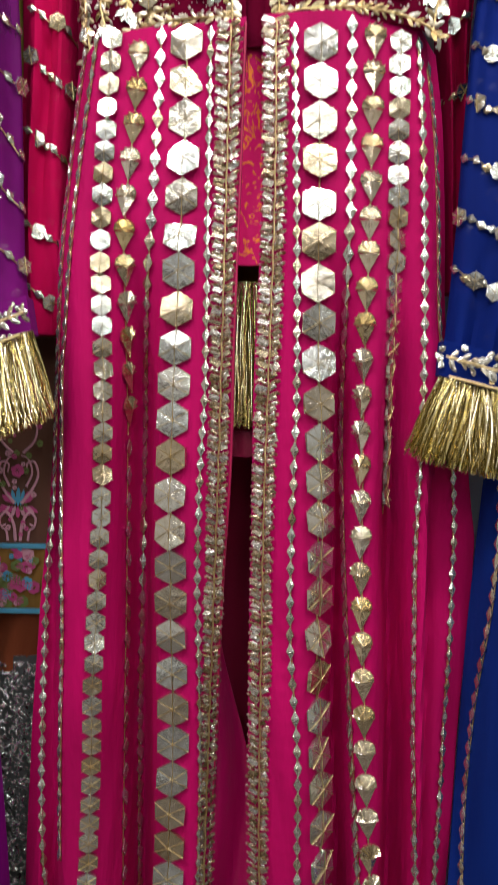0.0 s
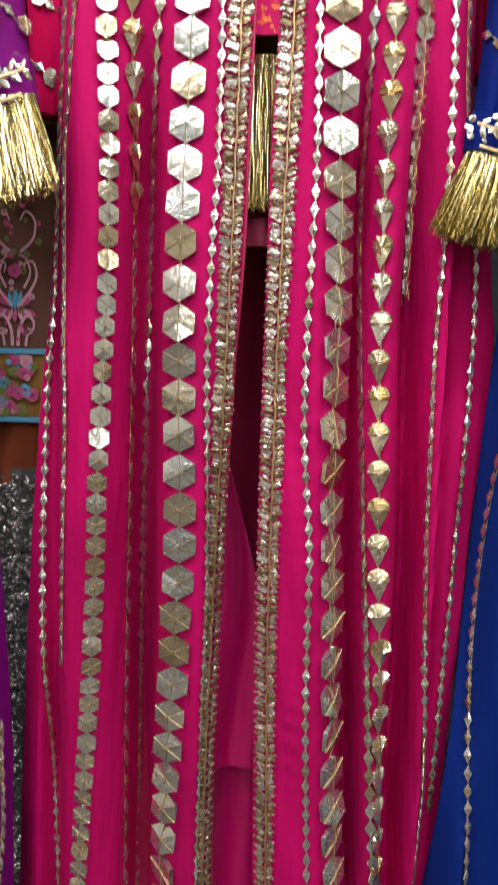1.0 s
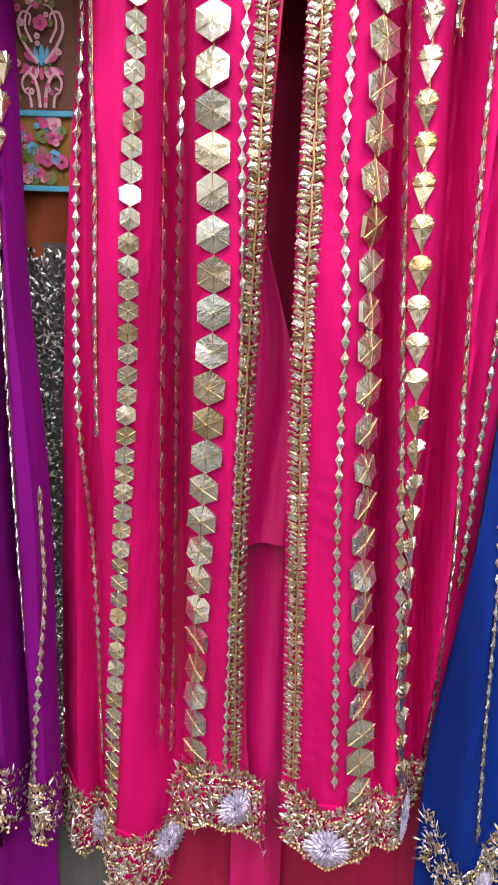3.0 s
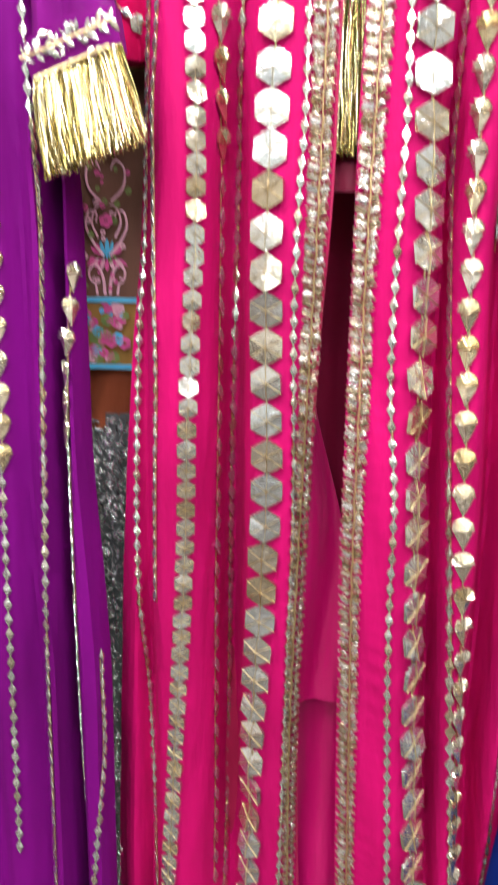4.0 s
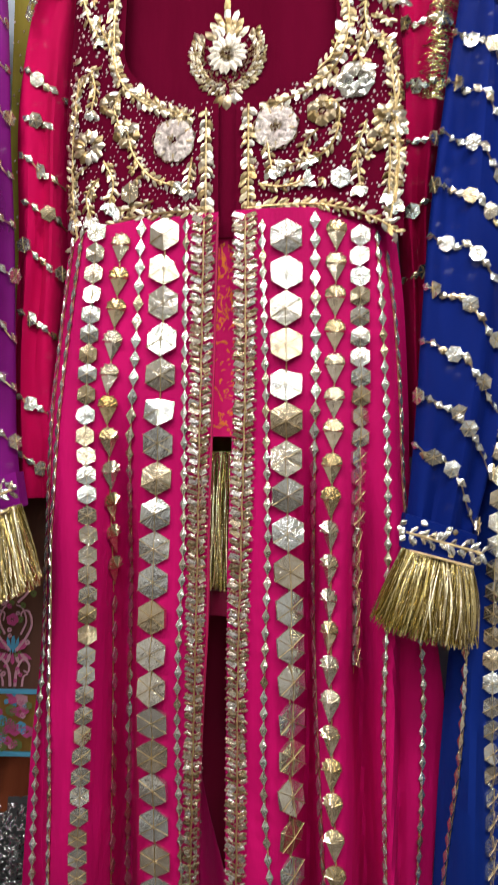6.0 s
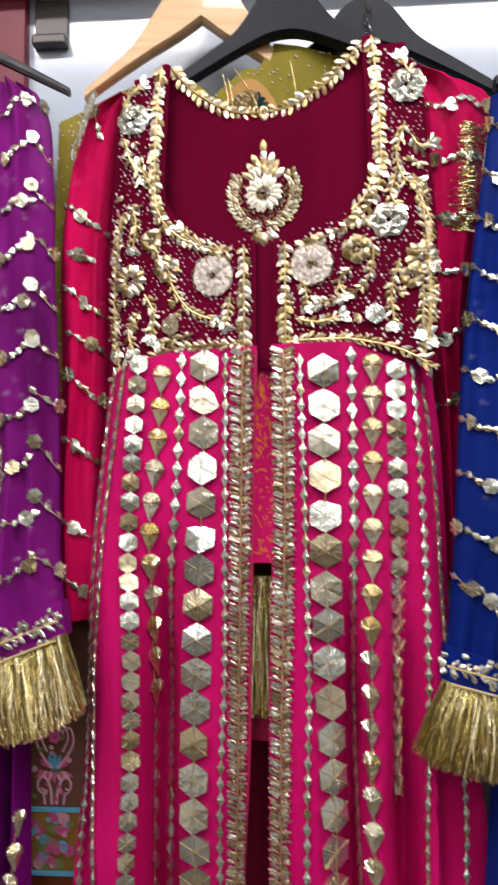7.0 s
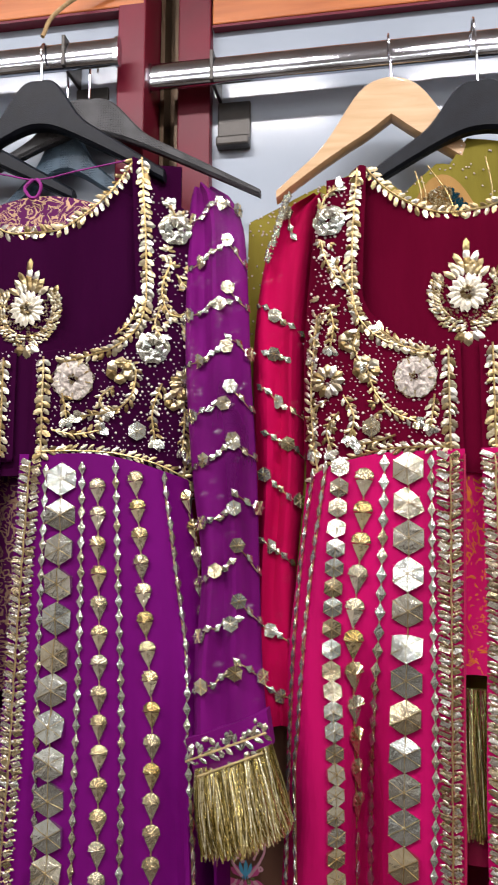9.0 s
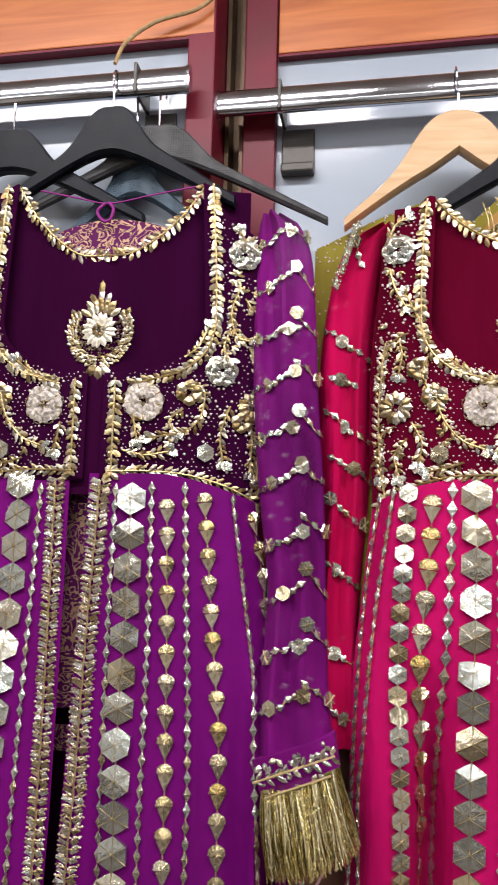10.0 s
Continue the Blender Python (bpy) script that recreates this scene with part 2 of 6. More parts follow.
PALE_WALL = plain("pale_wall_paint", (0.78, 0.78, 0.76), 0.7, 0.0, 3, 0.1, 0.1)
CREAM = plain("cream_paint", (0.62, 0.58, 0.52), 0.8, 0.0, 5, 0.06, 0.1)
TILE = plain("brown_tile", (0.10, 0.080, 0.064), 0.22, 0.0, 8, 0.15, 0.05)
STRING = plain("purple_string", (0.25, 0.01, 0.2), 0.7, 0.0, 80)
TEAL = plain("teal_beads", (0.01, 0.07, 0.10), 0.25, 0.2, 90)
TWINE = plain("straw_rope", (0.4, 0.27, 0.13), 0.8, 0.0, 200, 0.3, 0.3)


def pierce(m, size=330.0):
    """Rows of small pricked holes in a plastic."""
    ns, ln, b = m.node_tree.nodes, m.node_tree.links, m.node_tree.nodes["Principled BSDF"]
    at = ns.new("ShaderNodeTexCoord")
    v = node(ns, "ShaderNodeTexVoronoi", Scale=size, Randomness=0.0)
    ln.new(at.outputs["Object"], v.inputs["Vector"])
    r = ramp(ns, [(0.25, (0, 0, 0)), (0.4, (1, 1, 1))])
    ln.new(v.outputs["Distance"], r.inputs[0])
    bump = node(ns, "ShaderNodeBump", Strength=0.8, Distance=0.001)
    ln.new(r.outputs[0], bump.inputs["Height"])
    ln.new(bump.outputs[0], b.inputs["Normal"])


pierce(BLACK_PIERCED)
pierce(SLATE_PIERCED)


# ---- building helpers ----
def thing(name, base, label, category, group="", kind=""):
    """An empty at its base point (plan units) that carries parts."""
    ob = new(name)
    ob.empty_display_size = 0.05
    ob.location = real(base)
    return tagged(ob, label, category, group, kind)


def origin(ob):
    """World place of an object that is only moved, together with its parents."""
    p = Vector(ob.location)
    while ob.parent:
        ob = ob.parent
        p += ob.location
    return p


def part(name, bm, mat, parent, label="", smooth=False, kind=""):
    """Links a bmesh, modelled in plan units, as one mesh object under a thing or a part."""
    o = origin(parent) if parent else Vector((0, 0, 0))
    for v in bm.verts:
        v.co = real(v.co) - o
    me = bpy.data.meshes.new(name)
    bm.to_mesh(me)
    bm.free()
    me.materials.append(mat)
    if smooth:
        for f in me.polygons:
            f.use_smooth = True
        me.set_sharp_from_angle(angle=radians(38))
    ob = new(name, me)
    ob.parent = parent
    return tagged(ob, label, kind=kind)


def piece(name, mesh, parent, place, turn):
    """One of many alike pieces on a shared mesh, at a plan point, turned by a 3x3 matrix."""
    ob = new(name, mesh)
    ob.parent = parent
    ob.matrix_basis = Matrix.Translation(real(place) - origin(parent)) @ turn.to_4x4()
    return ob


def box(bm, lo, hi, bevel=0.0):
    vs = bmesh.ops.create_cube(bm, size=1)["verts"]
    c, s = (Vector(lo) + Vector(hi)) / 2, Vector(hi) - Vector(lo)
    for v in vs:
        v.co = Vector((v.co.x * s.x, v.co.y * s.y, v.co.z * s.z)) + c
    if bevel:
        es = list({e for v in vs for e in v.link_edges})
        bmesh.ops.bevel(bm, geom=es, offset=bevel, segments=2, affect="EDGES", profile=0.5)


def tube(bm, pts, r, sides=6, flat=1.0, closed=False):
    """A round or flattened cord through points."""
    pts = [Vector(p) for p in pts]
    rings = []
    for i, p in enumerate(pts):
        a, b = pts[max(i - 1, 0)], pts[min(i + 1, len(pts) - 1)]
        d = (b - a).normalized()
        side = d.cross(Vector((0, -1, 0)))
        side = side.normalized() if side.length > 1e-4 else Vector((1, 0, 0))
        up = side.cross(d)
        rr = r(i / (len(pts) - 1)) if callable(r) else r
        rings.append([bm.verts.new(p + side * rr * math.cos(2 * math.pi * k / sides) + up * rr * flat * math.sin(2 * math.pi * k / sides)) for k in range(sides)])
    for a, b in zip(rings, rings[1:]):
        for k in range(sides):
            bm.faces.new((a[k], a[(k + 1) % sides], b[(k + 1) % sides], b[k]))
    for ring in (rings[0][::-1], rings[-1]):
        bm.faces.new(ring)


def smooth_line(pts, n=40):
    """A Catmull-Rom curve through points of any dimension."""
    p = np.array(pts, float)
    p = np.vstack([2 * p[0] - p[1], p, 2 * p[-1] - p[-2]])
    out = []
    m = len(p) - 3
    for i in range(n + 1):
        s = i / n * m
        k = min(int(s), m - 1)
        f = s - k
        a, b, c, d = p[k], p[k + 1], p[k + 2], p[k + 3]
        out.append(0.5 * (2 * b + (c - a) * f + (2 * a - 5 * b + 4 * c - d) * f * f + (3 * b - a - 3 * c + d) * f ** 3))
    return np.array(out)


def over_z(pairs):
    """x as a smooth function of z, through (x, z) pairs from the top down."""
    line = smooth_line(pairs, 80)
    order = np.argsort(line[:, 1])
    zs, xs = line[order, 1], line[order, 0]
    return lambda z: float(np.interp(z, zs, xs))


def sheet(bm, point, nu, nv, thick=0.0015):
    """A cloth sheet from point(u, v), with a back so that it has thickness."""
    front = [[bm.verts.new(point(i / nu, j / nv)) for i in range(nu + 1)] for j in range(nv + 1)]
    for j in range(nv):
        for i in range(nu):
            bm.faces.new((front[j][i], front[j + 1][i], front[j + 1][i + 1], front[j][i + 1]))
    back = [[bm.verts.new(v.co + Vector((0, thick, 0))) for v in row] for row in front]
    for j in range(nv):
        for i in range(nu):
            bm.faces.new((back[j][i + 1], back[j + 1][i + 1], back[j + 1][i], back[j][i]))
    ring_f = [row[0] for row in front] + front[-1][1:] + [row[-1] for row in front[-2::-1]] + front[0][-2:0:-1]
    ring_b = [row[0] for row in back] + back[-1][1:] + [row[-1] for row in back[-2::-1]] + back[0][-2:0:-1]
    for k in range(len(ring_f)):
        n = (k + 1) % len(ring_f)
        bm.faces.new((ring_f[n], ring_f[k], ring_b[k], ring_b[n]))


def facing(depth, x, z, up=(0, 1), tilt=0.0, lift=0.0):
    """Surface point and the 3x3 turn of a flat piece lying there: its y along `up` in the x-z plane, its z outwards."""
    e = 0.004
    tx = Vector((2 * e, depth(x + e, z) - depth(x - e, z), 0))
    tz = Vector((0, depth(x, z + e) - depth(x, z - e), 2 * e))
    n = tx.cross(tz).normalized()
    if n.y > 0:
        n = -n
    n = (n + Vector((random.uniform(-tilt, tilt), 0, random.uniform(-tilt, tilt) + lift))).normalized()
    y = (tx.normalized() * up[0] + tz.normalized() * up[1])
    y = (y - n * y.dot(n)).normalized()
    xx = y.cross(n)
    turn = Matrix((xx, y, n)).transposed()
    return Vector((x, depth(x, z), z)), turn


# flat foil shapes, in metres, lying in x-y with z outwards
def hexagon_mesh(r, seed):
    """A hexagon of foil pulled down by three crossing threads, each sector lying a little differently."""
    rnd = random.Random(seed)
    bm = bmesh.new()
    tip_x, tip_y = rnd.uniform(-0.12, 0.12), rnd.uniform(-0.16, 0.12)  # each piece sits a little crooked
    peak = r * rnd.uniform(0.02, 0.11)
    mid = bm.verts.new((r * rnd.uniform(-0.05, 0.05), r * rnd.uniform(-0.05, 0.05), 0.0014 + peak))
    corner = []
    for k in range(6):
        a, q = k * math.pi / 3, r * rnd.uniform(0.97, 1.02)
        x, y = q * math.sin(a), q * math.cos(a)
        corner.append(Vector((x, y, 0.0014 + tip_x * x + tip_y * y + r * rnd.uniform(-0.10, 0.10))))
    rim = []
    for k in range(6):
        rim.append(bm.verts.new(corner[k]))
        rim.append(bm.verts.new((corner[k] + corner[(k + 1) % 6]) * 0.5 * rnd.uniform(1.0, 1.03)))
    half = [bm.verts.new((mid.co + v.co) / 2 + Vector((0, 0, r * (0 if k % 2 == 0 else rnd.uniform(-0.004, 0.012))))) for k, v in enumerate(rim)]
    low = [bm.verts.new((v.co.x * 1.01, v.co.y * 1.01, -0.0014)) for v in rim]
    for k in range(12):
        n = (k + 1) % 12
        bm.faces.new((mid, half[n], half[k]))
        bm.faces.new((half[k], half[n], rim[n], rim[k]))
        bm.faces.new((rim[k], rim[n], low[n], low[k]))
    bmesh.ops.recalc_face_normals(bm, faces=bm.faces)
    # the threads: flat ridged strips from corner to corner
    wide, hi = Vector((0, 0, 1)), Vector((0, 0, 0.0004))
    for k in (0, 2, 4):
        line = [rim[k].co * 1.03, half[k].co, mid.co, half[k + 6].co, rim[k + 6].co * 1.03]
        side = (line[0] - line[-1]).cross(wide).normalized() * (0.0003 if r > 0.012 else 0.00022)
        rows = [[bm.verts.new(c - side), bm.verts.new(c + hi * 1.6), bm.verts.new(c + side)] for c in (p + hi for p in line)]
        for p, q in zip(rows, rows[1:]):
            for j in (0, 1):
                f = bm.faces.new((p[j], p[j + 1], q[j + 1], q[j]))
                f.material_index = 1
    me = shape_mesh("hexagon", bm, MIRROR)
    me.materials.append(THREAD)
    return me


def shape_mesh(name, bm, mat):
    me = bpy.data.meshes.new(name)
    bm.to_mesh(me)
    bm.free()
    me.materials.append(mat)
    return me


def teardrop_mesh(w, h, seed):
    """A fan of pleats over a point."""
    rnd = random.Random(seed)
    bm = bmesh.new()
    n = 15
    rim = []
    for k in range(n):
        a = math.pi * (k / (n - 1)) * 1.30 - 0.15 * math.pi
        rad = w / 2 * (1.0 if k % 2 else 0.93)
        rim.append(bm.verts.new((-rad * math.cos(a), h * 0.13 + rad * 0.92 * math.sin(a), (0.0030 if k % 2 else -0.0002) + rnd.uniform(-0.0005, 0.0005))))
    tip = bm.verts.new((0, -h * 0.55, 0.0008))
    mid = bm.verts.new((rnd.uniform(-1, 1) * 0.0015, h * rnd.uniform(0.0, 0.1), 0.0022 + rnd.uniform(0, 0.0018)))
    loop = rim + [tip]
    low = [bm.verts.new((v.co.x, v.co.y, -0.0012)) for v in loop]
    for k in range(len(loop)):
        q = (k + 1) % len(loop)
        bm.faces.new((mid, loop[k], loop[q]))
        bm.faces.new((loop[q], loop[k], low[k], low[q]))
    bmesh.ops.recalc_face_normals(bm, faces=bm.faces)
    return shape_mesh("teardrop", bm, MIRROR_WARM)


def diamond_points(w, h):
    return [(0, h / 2, 0.0004), (w / 2, 0, 0.0004), (0, -h / 2, 0.0004), (-w / 2, 0, 0.0004)]


def add_diamond(bm, w, h, place=Vector((0, 0, 0)), turn=Matrix.Identity(3), rise=0.0014):
    top = [bm.verts.new(place + turn @ Vector(p)) for p in diamond_points(w, h)]
    low = [bm.verts.new(place + turn @ Vector((p[0], p[1], -0.001))) for p in diamond_points(w, h)]
    mid = bm.verts.new(place + turn @ Vector((random.uniform(-0.15, 0.15) * w, random.uniform(-0.1, 0.1) * h, rise)))
    for k in range(4):
        n = (k + 1) % 4
        bm.faces.new((mid, top[n], top[k]))
        bm.faces.new((top[k], top[n], low[n], low[k]))


def diamond_mesh(w, h, seed):
    random.seed(seed)
    bm = bmesh.new()
    add_diamond(bm, w, h)
    return shape_mesh("diamond", bm, MIRROR)


HEX_BIG = [hexagon_mesh(0.0172, s) for s in range(14)]
HEX_SMALL = [hexagon_mesh(0.0104, 20 + s) for s in range(10)]
HEX_TINY = [hexagon_mesh(0.0082, 40 + s) for s in range(4)]
DROPS = [teardrop_mesh(0.0205, 0.0315, 60 + s) for s in range(5)]
DROPS_SMALL = [teardrop_mesh(0.0180, 0.0275, 70 + s) for s in range(5)]
DIAMONDS = [diamond_mesh(0.0078, 0.0155, 80 + s) for s in range(4)]
DIAMONDS_TINY = [diamond_mesh(0.0078, 0.0122, 85 + s) for s in range(4)]
DIAMONDS_FAT = [diamond_mesh(0.0105, 0.0185, 90 + s) for s in range(4)]
random.seed(5)


def plate(bm, place, turn, length, width, skew, rise):
    """A slanting four-cornered foil plate with a fold along it."""
    co = [(-width / 2, 0, 0.0008), (width / 2, skew, 0.0008), (width / 2, length, 0.0008), (-width / 2, length - skew, 0.0008), (-width * 0.1, length / 2, rise)]
    v = [bm.verts.new(place + turn @ Vector(c)) for c in co]
    for a, b in ((0, 1), (1, 2), (2, 3), (3, 0)):
        bm.faces.new((v[4], v[a], v[b]))


def chain(parent, depth, line, top, bottom, shapes, pitch, name, limit, spare=None, size=(0.0078, 0.0155)):
    """Foil pieces sewn one under another along a line on the cloth."""
    z = top
    cord = bmesh.new()
    n = int((top - bottom) / 0.012)
    tube(cord, [Vector((line(q), depth(line(q), q) - 0.0016, q)) for q in (top + (bottom - top) * k / n for k in range(n + 1))], 0.0008, 4)
    part("stitch_cord", cord, THREAD, parent, "fine gold thread")
    while z > bottom:
        x = line(z)
        d = Vector((line(z + 0.01) - line(z - 0.01), 0.02)).normalized()
        place, turn = facing(depth, x, z, d, 0.13, 0.05)  # sewn at the top, they lean back a little
        place = place + turn.col[2] * 0.0025
        if limit[0] > 0:
            piece(name, random.choice(shapes), parent, place, turn)
            limit[0] -= 1
        elif spare is not None:
            add_diamond(spare, size[0] / UNIT, size[1] / UNIT, place, turn, 0.002)
        z -= pitch * random.uniform(0.95, 1.05)


def leaf(bm, place, turn, length, width, rise):
    """A pointed folded leaf of foil, rooted at place, along the turn's y."""
    lean = random.uniform(-0.12, 0.12)
    co = [(0, 0), (0.46, 0.30), (0.42 + lean, 0.72), (lean, 1), (-0.42 + lean, 0.76), (-0.46, 0.32)]
    v = [bm.verts.new(place + turn @ Vector((width * x, length * y, 0.0006))) for x, y in co]
    mid = bm.verts.new(place + turn @ Vector((width * random.uniform(-0.2, 0.2), length * random.uniform(0.4, 0.6), rise * 0.8)))
    for k in range(6):
        bm.faces.new((mid, v[(k + 1) % 6], v[k]))


def spray(leaves, cords, depth, line, pitch=0.009, length=0.013, width=0.006, angle=52, cord=0.0013, lift=0.002, beads=None, wild=8):
    """A cord with pairs of leaves along it; line is a list of (x, z)."""
    line = np.array(line)
    seg = np.hypot(*np.diff(line, axis=0).T)
    s = np.concatenate([[0], np.cumsum(seg)])
    at = lambda q: (np.interp(q, s, line[:, 0]), np.interp(q, s, line[:, 1]))
    pts = []
    n = max(4, int(s[-1] / 0.006))
    for i in range(n + 1):
        x, z = at(s[-1] * i / n)
        pts.append(Vector((x, depth(x, z) - lift - 0.0015, z)))
    tube(cords, pts, cord, 5)
    q = pitch * 0.4
    while q < s[-1]:
        x, z = at(q)
        x2, z2 = at(min(q + 0.004, s[-1]))
        x1, z1 = at(max(q - 0.004, 0))
        d = Vector((x2 - x1, z2 - z1))
        if d.length > 1e-6:
            d.normalize()
            for sgn in (-1, 1):
                a = math.radians(angle + random.uniform(-wild, wild)) * sgn
                up = (d.x * math.cos(a) - d.y * math.sin(a), d.x * math.sin(a) + d.y * math.cos(a))
                place, turn = facing(depth, x, z, up, 0.30)
                k = random.uniform(0.75, 1.15)
                leaf(leaves, place + turn.col[2] * (lift + random.uniform(0, 0.001)), turn, length * k, width * k * 0.85, 0.0018 * random.uniform(0.6, 1.4))
                if beads is not None and random.random() < 0.7:
                    bead(beads, place + turn @ Vector((random.uniform(-0.003, 0.003), length * random.uniform(0.3, 1.1), lift)), random.uniform(0.0011, 0.0019))
        q += pitch * random.uniform(0.88, 1.12)


def bead(bm, p, r):
    """A tiny eight-sided bead."""
    c = [bm.verts.new(p + Vector(o) * r) for o in ((1, 0, 0), (0, 0, 1), (-1, 0, 0), (0, 0, -1), (0, -0.9, 0))]
    for k in range(4):
        bm.faces.new((c[4], c[k], c[(k + 1) % 4]))


def petal(bm, place, turn, length, width, rise):
    """A broad petal with a rounded, notched end and a raised middle."""
    co = [(0, 0), (0.26, 0.35), (0.5, 0.72), (0.46, 0.90), (0.26, 1.0), (0, 0.95), (-0.26, 1.0), (-0.46, 0.90), (-0.5, 0.72), (-0.26, 0.35)]
    v = [bm.verts.new(place + turn @ Vector((width * x, length * y, 0.0004))) for x, y in co]
    mid = bm.verts.new(place + turn @ Vector((0, length * 0.66, rise)))
    for k in range(len(v)):
        bm.faces.new((mid, v[(k + 1) % len(v)], v[k]))


def blossom(bm, depth, x, z, r, petals=9):
    """A large flower of two rings of broad petals with a folded heart."""
    place, turn = facing(depth, x, z)
    for ring, n, size, up in ((0, petals, 1.0, 0.0), (1, 6, 0.62, 0.0022)):
        for k in range(n):
            t = turn @ Matrix.Rotation(2 * math.pi * (k + 0.4 * ring) / n + random.uniform(-0.08, 0.08), 3, "Z")
            petal(bm, place + t @ Vector((0, r * 0.12, 0.002 + up + 0.0014 * (k % 2))), t, r * size * random.uniform(0.84, 0.94), r * size * 6.4 / n, 0.0032)


def rosette(bm, depth, x, z, r, petals=10, inner=0.35, rise=0.0042):
    """A flower of folded petals round a beaded heart."""
    place, turn = facing(depth, x, z)
    for k in range(petals):
        a = 2 * math.pi * k / petals + random.uniform(-0.06, 0.06)
        spin = Matrix.Rotation(a, 3, "Z")
        t = turn @ spin
        leaf(bm, place + t @ Vector((0, r * inner * 0.6, 0.002)), t, r * (1 - inner * 0.5), r * 6.0 / petals, rise)
    for k in range(14):
        a, q = random.uniform(0, 6.3), r * inner * math.sqrt(random.random())
        bead(bm, place + turn @ Vector((q * math.cos(a), q * math.sin(a), 0.004)), r * 0.08)


def tassel(parent, top_a, top_b, low_a, low_b, front, count=420, seed=1, name="tassel"):
    """A fringe of tinsel strands between an upper and a lower edge (x, z), bulging to the front."""
    rnd = random.Random(seed)
    bm = bmesh.new()
    for k in range(count * 2):
        f = rnd.random()
        layer = rnd.random()
        bulge = math.sqrt(max(0, 1 - (2 * f - 1) ** 2))
        y0 = front - 0.014 * bulge * layer + 0.012
        tx, tz = top_a[0] + (top_b[0] - top_a[0]) * f, top_a[1] + (top_b[1] - top_a[1]) * f
        g = min(1.05, max(-0.05, f + rnd.uniform(-0.09, 0.09)))
        bx, bz = low_a[0] + (low_b[0] - low_a[0]) * g, low_a[1] + (low_b[1] - low_a[1]) * g + rnd.uniform(-0.006, 0.008) - 0.006 * bulge
        y1 = y0 - 0.022 * bulge * (0.3 + layer) + 0.006
        w = rnd.uniform(0.0004, 0.0010)
        twist = rnd.uniform(-0.8, 0.8)
        prev = None
        sway = rnd.uniform(-0.006, 0.006)
        for j in range(6):
            h = j / 5
            p = Vector((tx + (bx - tx) * h ** 1.2 + sway * math.sin(h * 3.1), y0 + (y1 - y0) * h ** 0.8, tz + (bz - tz) * h))
            s = Vector((w * math.cos(twist + h), w * math.sin(twist + h), 0))
            now = (bm.verts.new(p - s), bm.verts.new(p + s))
            if prev:
                bm.faces.new((prev[0], prev[1], now[1], now[0]))
            prev = now
    return part(name, bm, TINSEL, parent, "gold tinsel fringe", kind="stuff")


# ---- the shop's shell and wall fittings ----
FLOOR = -LIFT / UNIT
TOP = (CEILING - LIFT) / UNIT


def slab(name, lo, hi, mat, label, bevel=0.0):
    bm = bmesh.new()
    box(bm, lo, hi, bevel)
    return tagged(part(name, bm, mat, None), label, kind="structure")


slab("floor", (-2.8, -4.6, FLOOR - 0.1), (2.8, 1.2, FLOOR), TILE, "dark brown tiled shop floor")
slab("ceiling", (-2.8, -4.6, TOP), (2.8, 1.2, TOP + 0.1), CREAM, "cream painted shop ceiling")
slab("wall_north", (-2.8, 1.06, FLOOR), (2.8, 1.2, TOP), CREAM, "cream wall behind the display fittings")
slab("wall_south", (-2.8, -4.7, FLOOR), (2.8, -4.6, TOP), PALE_WALL, "pale painted wall across the shop")
# unseen dark bays and base, added so the foil mirrors dark against pale
for k in range(6):
    x = -2.55 + k * 1.0
    slab("contrast_bay_%d" % (k + 1), (x - 0.24, -4.599, FLOOR + 0.66), (x + 0.2, -4.56, TOP - 0.45), UMBER, "unseen dark bay added for contrast in the foil")
slab("contrast_base", (-2.8, -4.598, FLOOR), (2.8, -4.55, FLOOR + 0.62), UMBER, "unseen dark lower wall added for contrast in the foil")
slab("wall_west", (-2.9, -4.6, FLOOR), (-2.8, 1.2, TOP), CREAM, "cream painted side wall of the shop")
slab("wall_east", (2.8, -4.6, FLOOR), (2.9, 1.2, TOP), CREAM, "cream painted side wall of the shop")
slab("back_board", (-0.32, 0.99, FLOOR), (1.6, 1.055, TOP), ACRYLIC, "glossy white acrylic backing board")
slab("back_board", (-2.4, 0.935, FLOOR), (-0.44, 1.055, TOP), ACRYLIC, "glossy white acrylic backing board")
slab("post_1", (-0.438, 0.915, FLOOR), (-0.398, 1.054, TOP), LACQUER, "dark red lacquered upright post", 0.002)
slab("post_2", (-0.366, 0.972, FLOOR), (-0.318, 1.053, TOP), LACQUER, "dark red lacquered upright post", 0.002)
bm = bmesh.new()
box(bm, (-0.398, 1.02, FLOOR), (-0.366, 1.052, TOP))
box(bm, (-0.396, 0.985, FLOOR), (-0.390, 1.019, TOP))
box(bm, (-0.374, 0.985, FLOOR), (-0.368, 1.019, TOP))
tagged(part("trim", bm, BRONZE, None), "bronze metal channel between the posts", kind="structure")


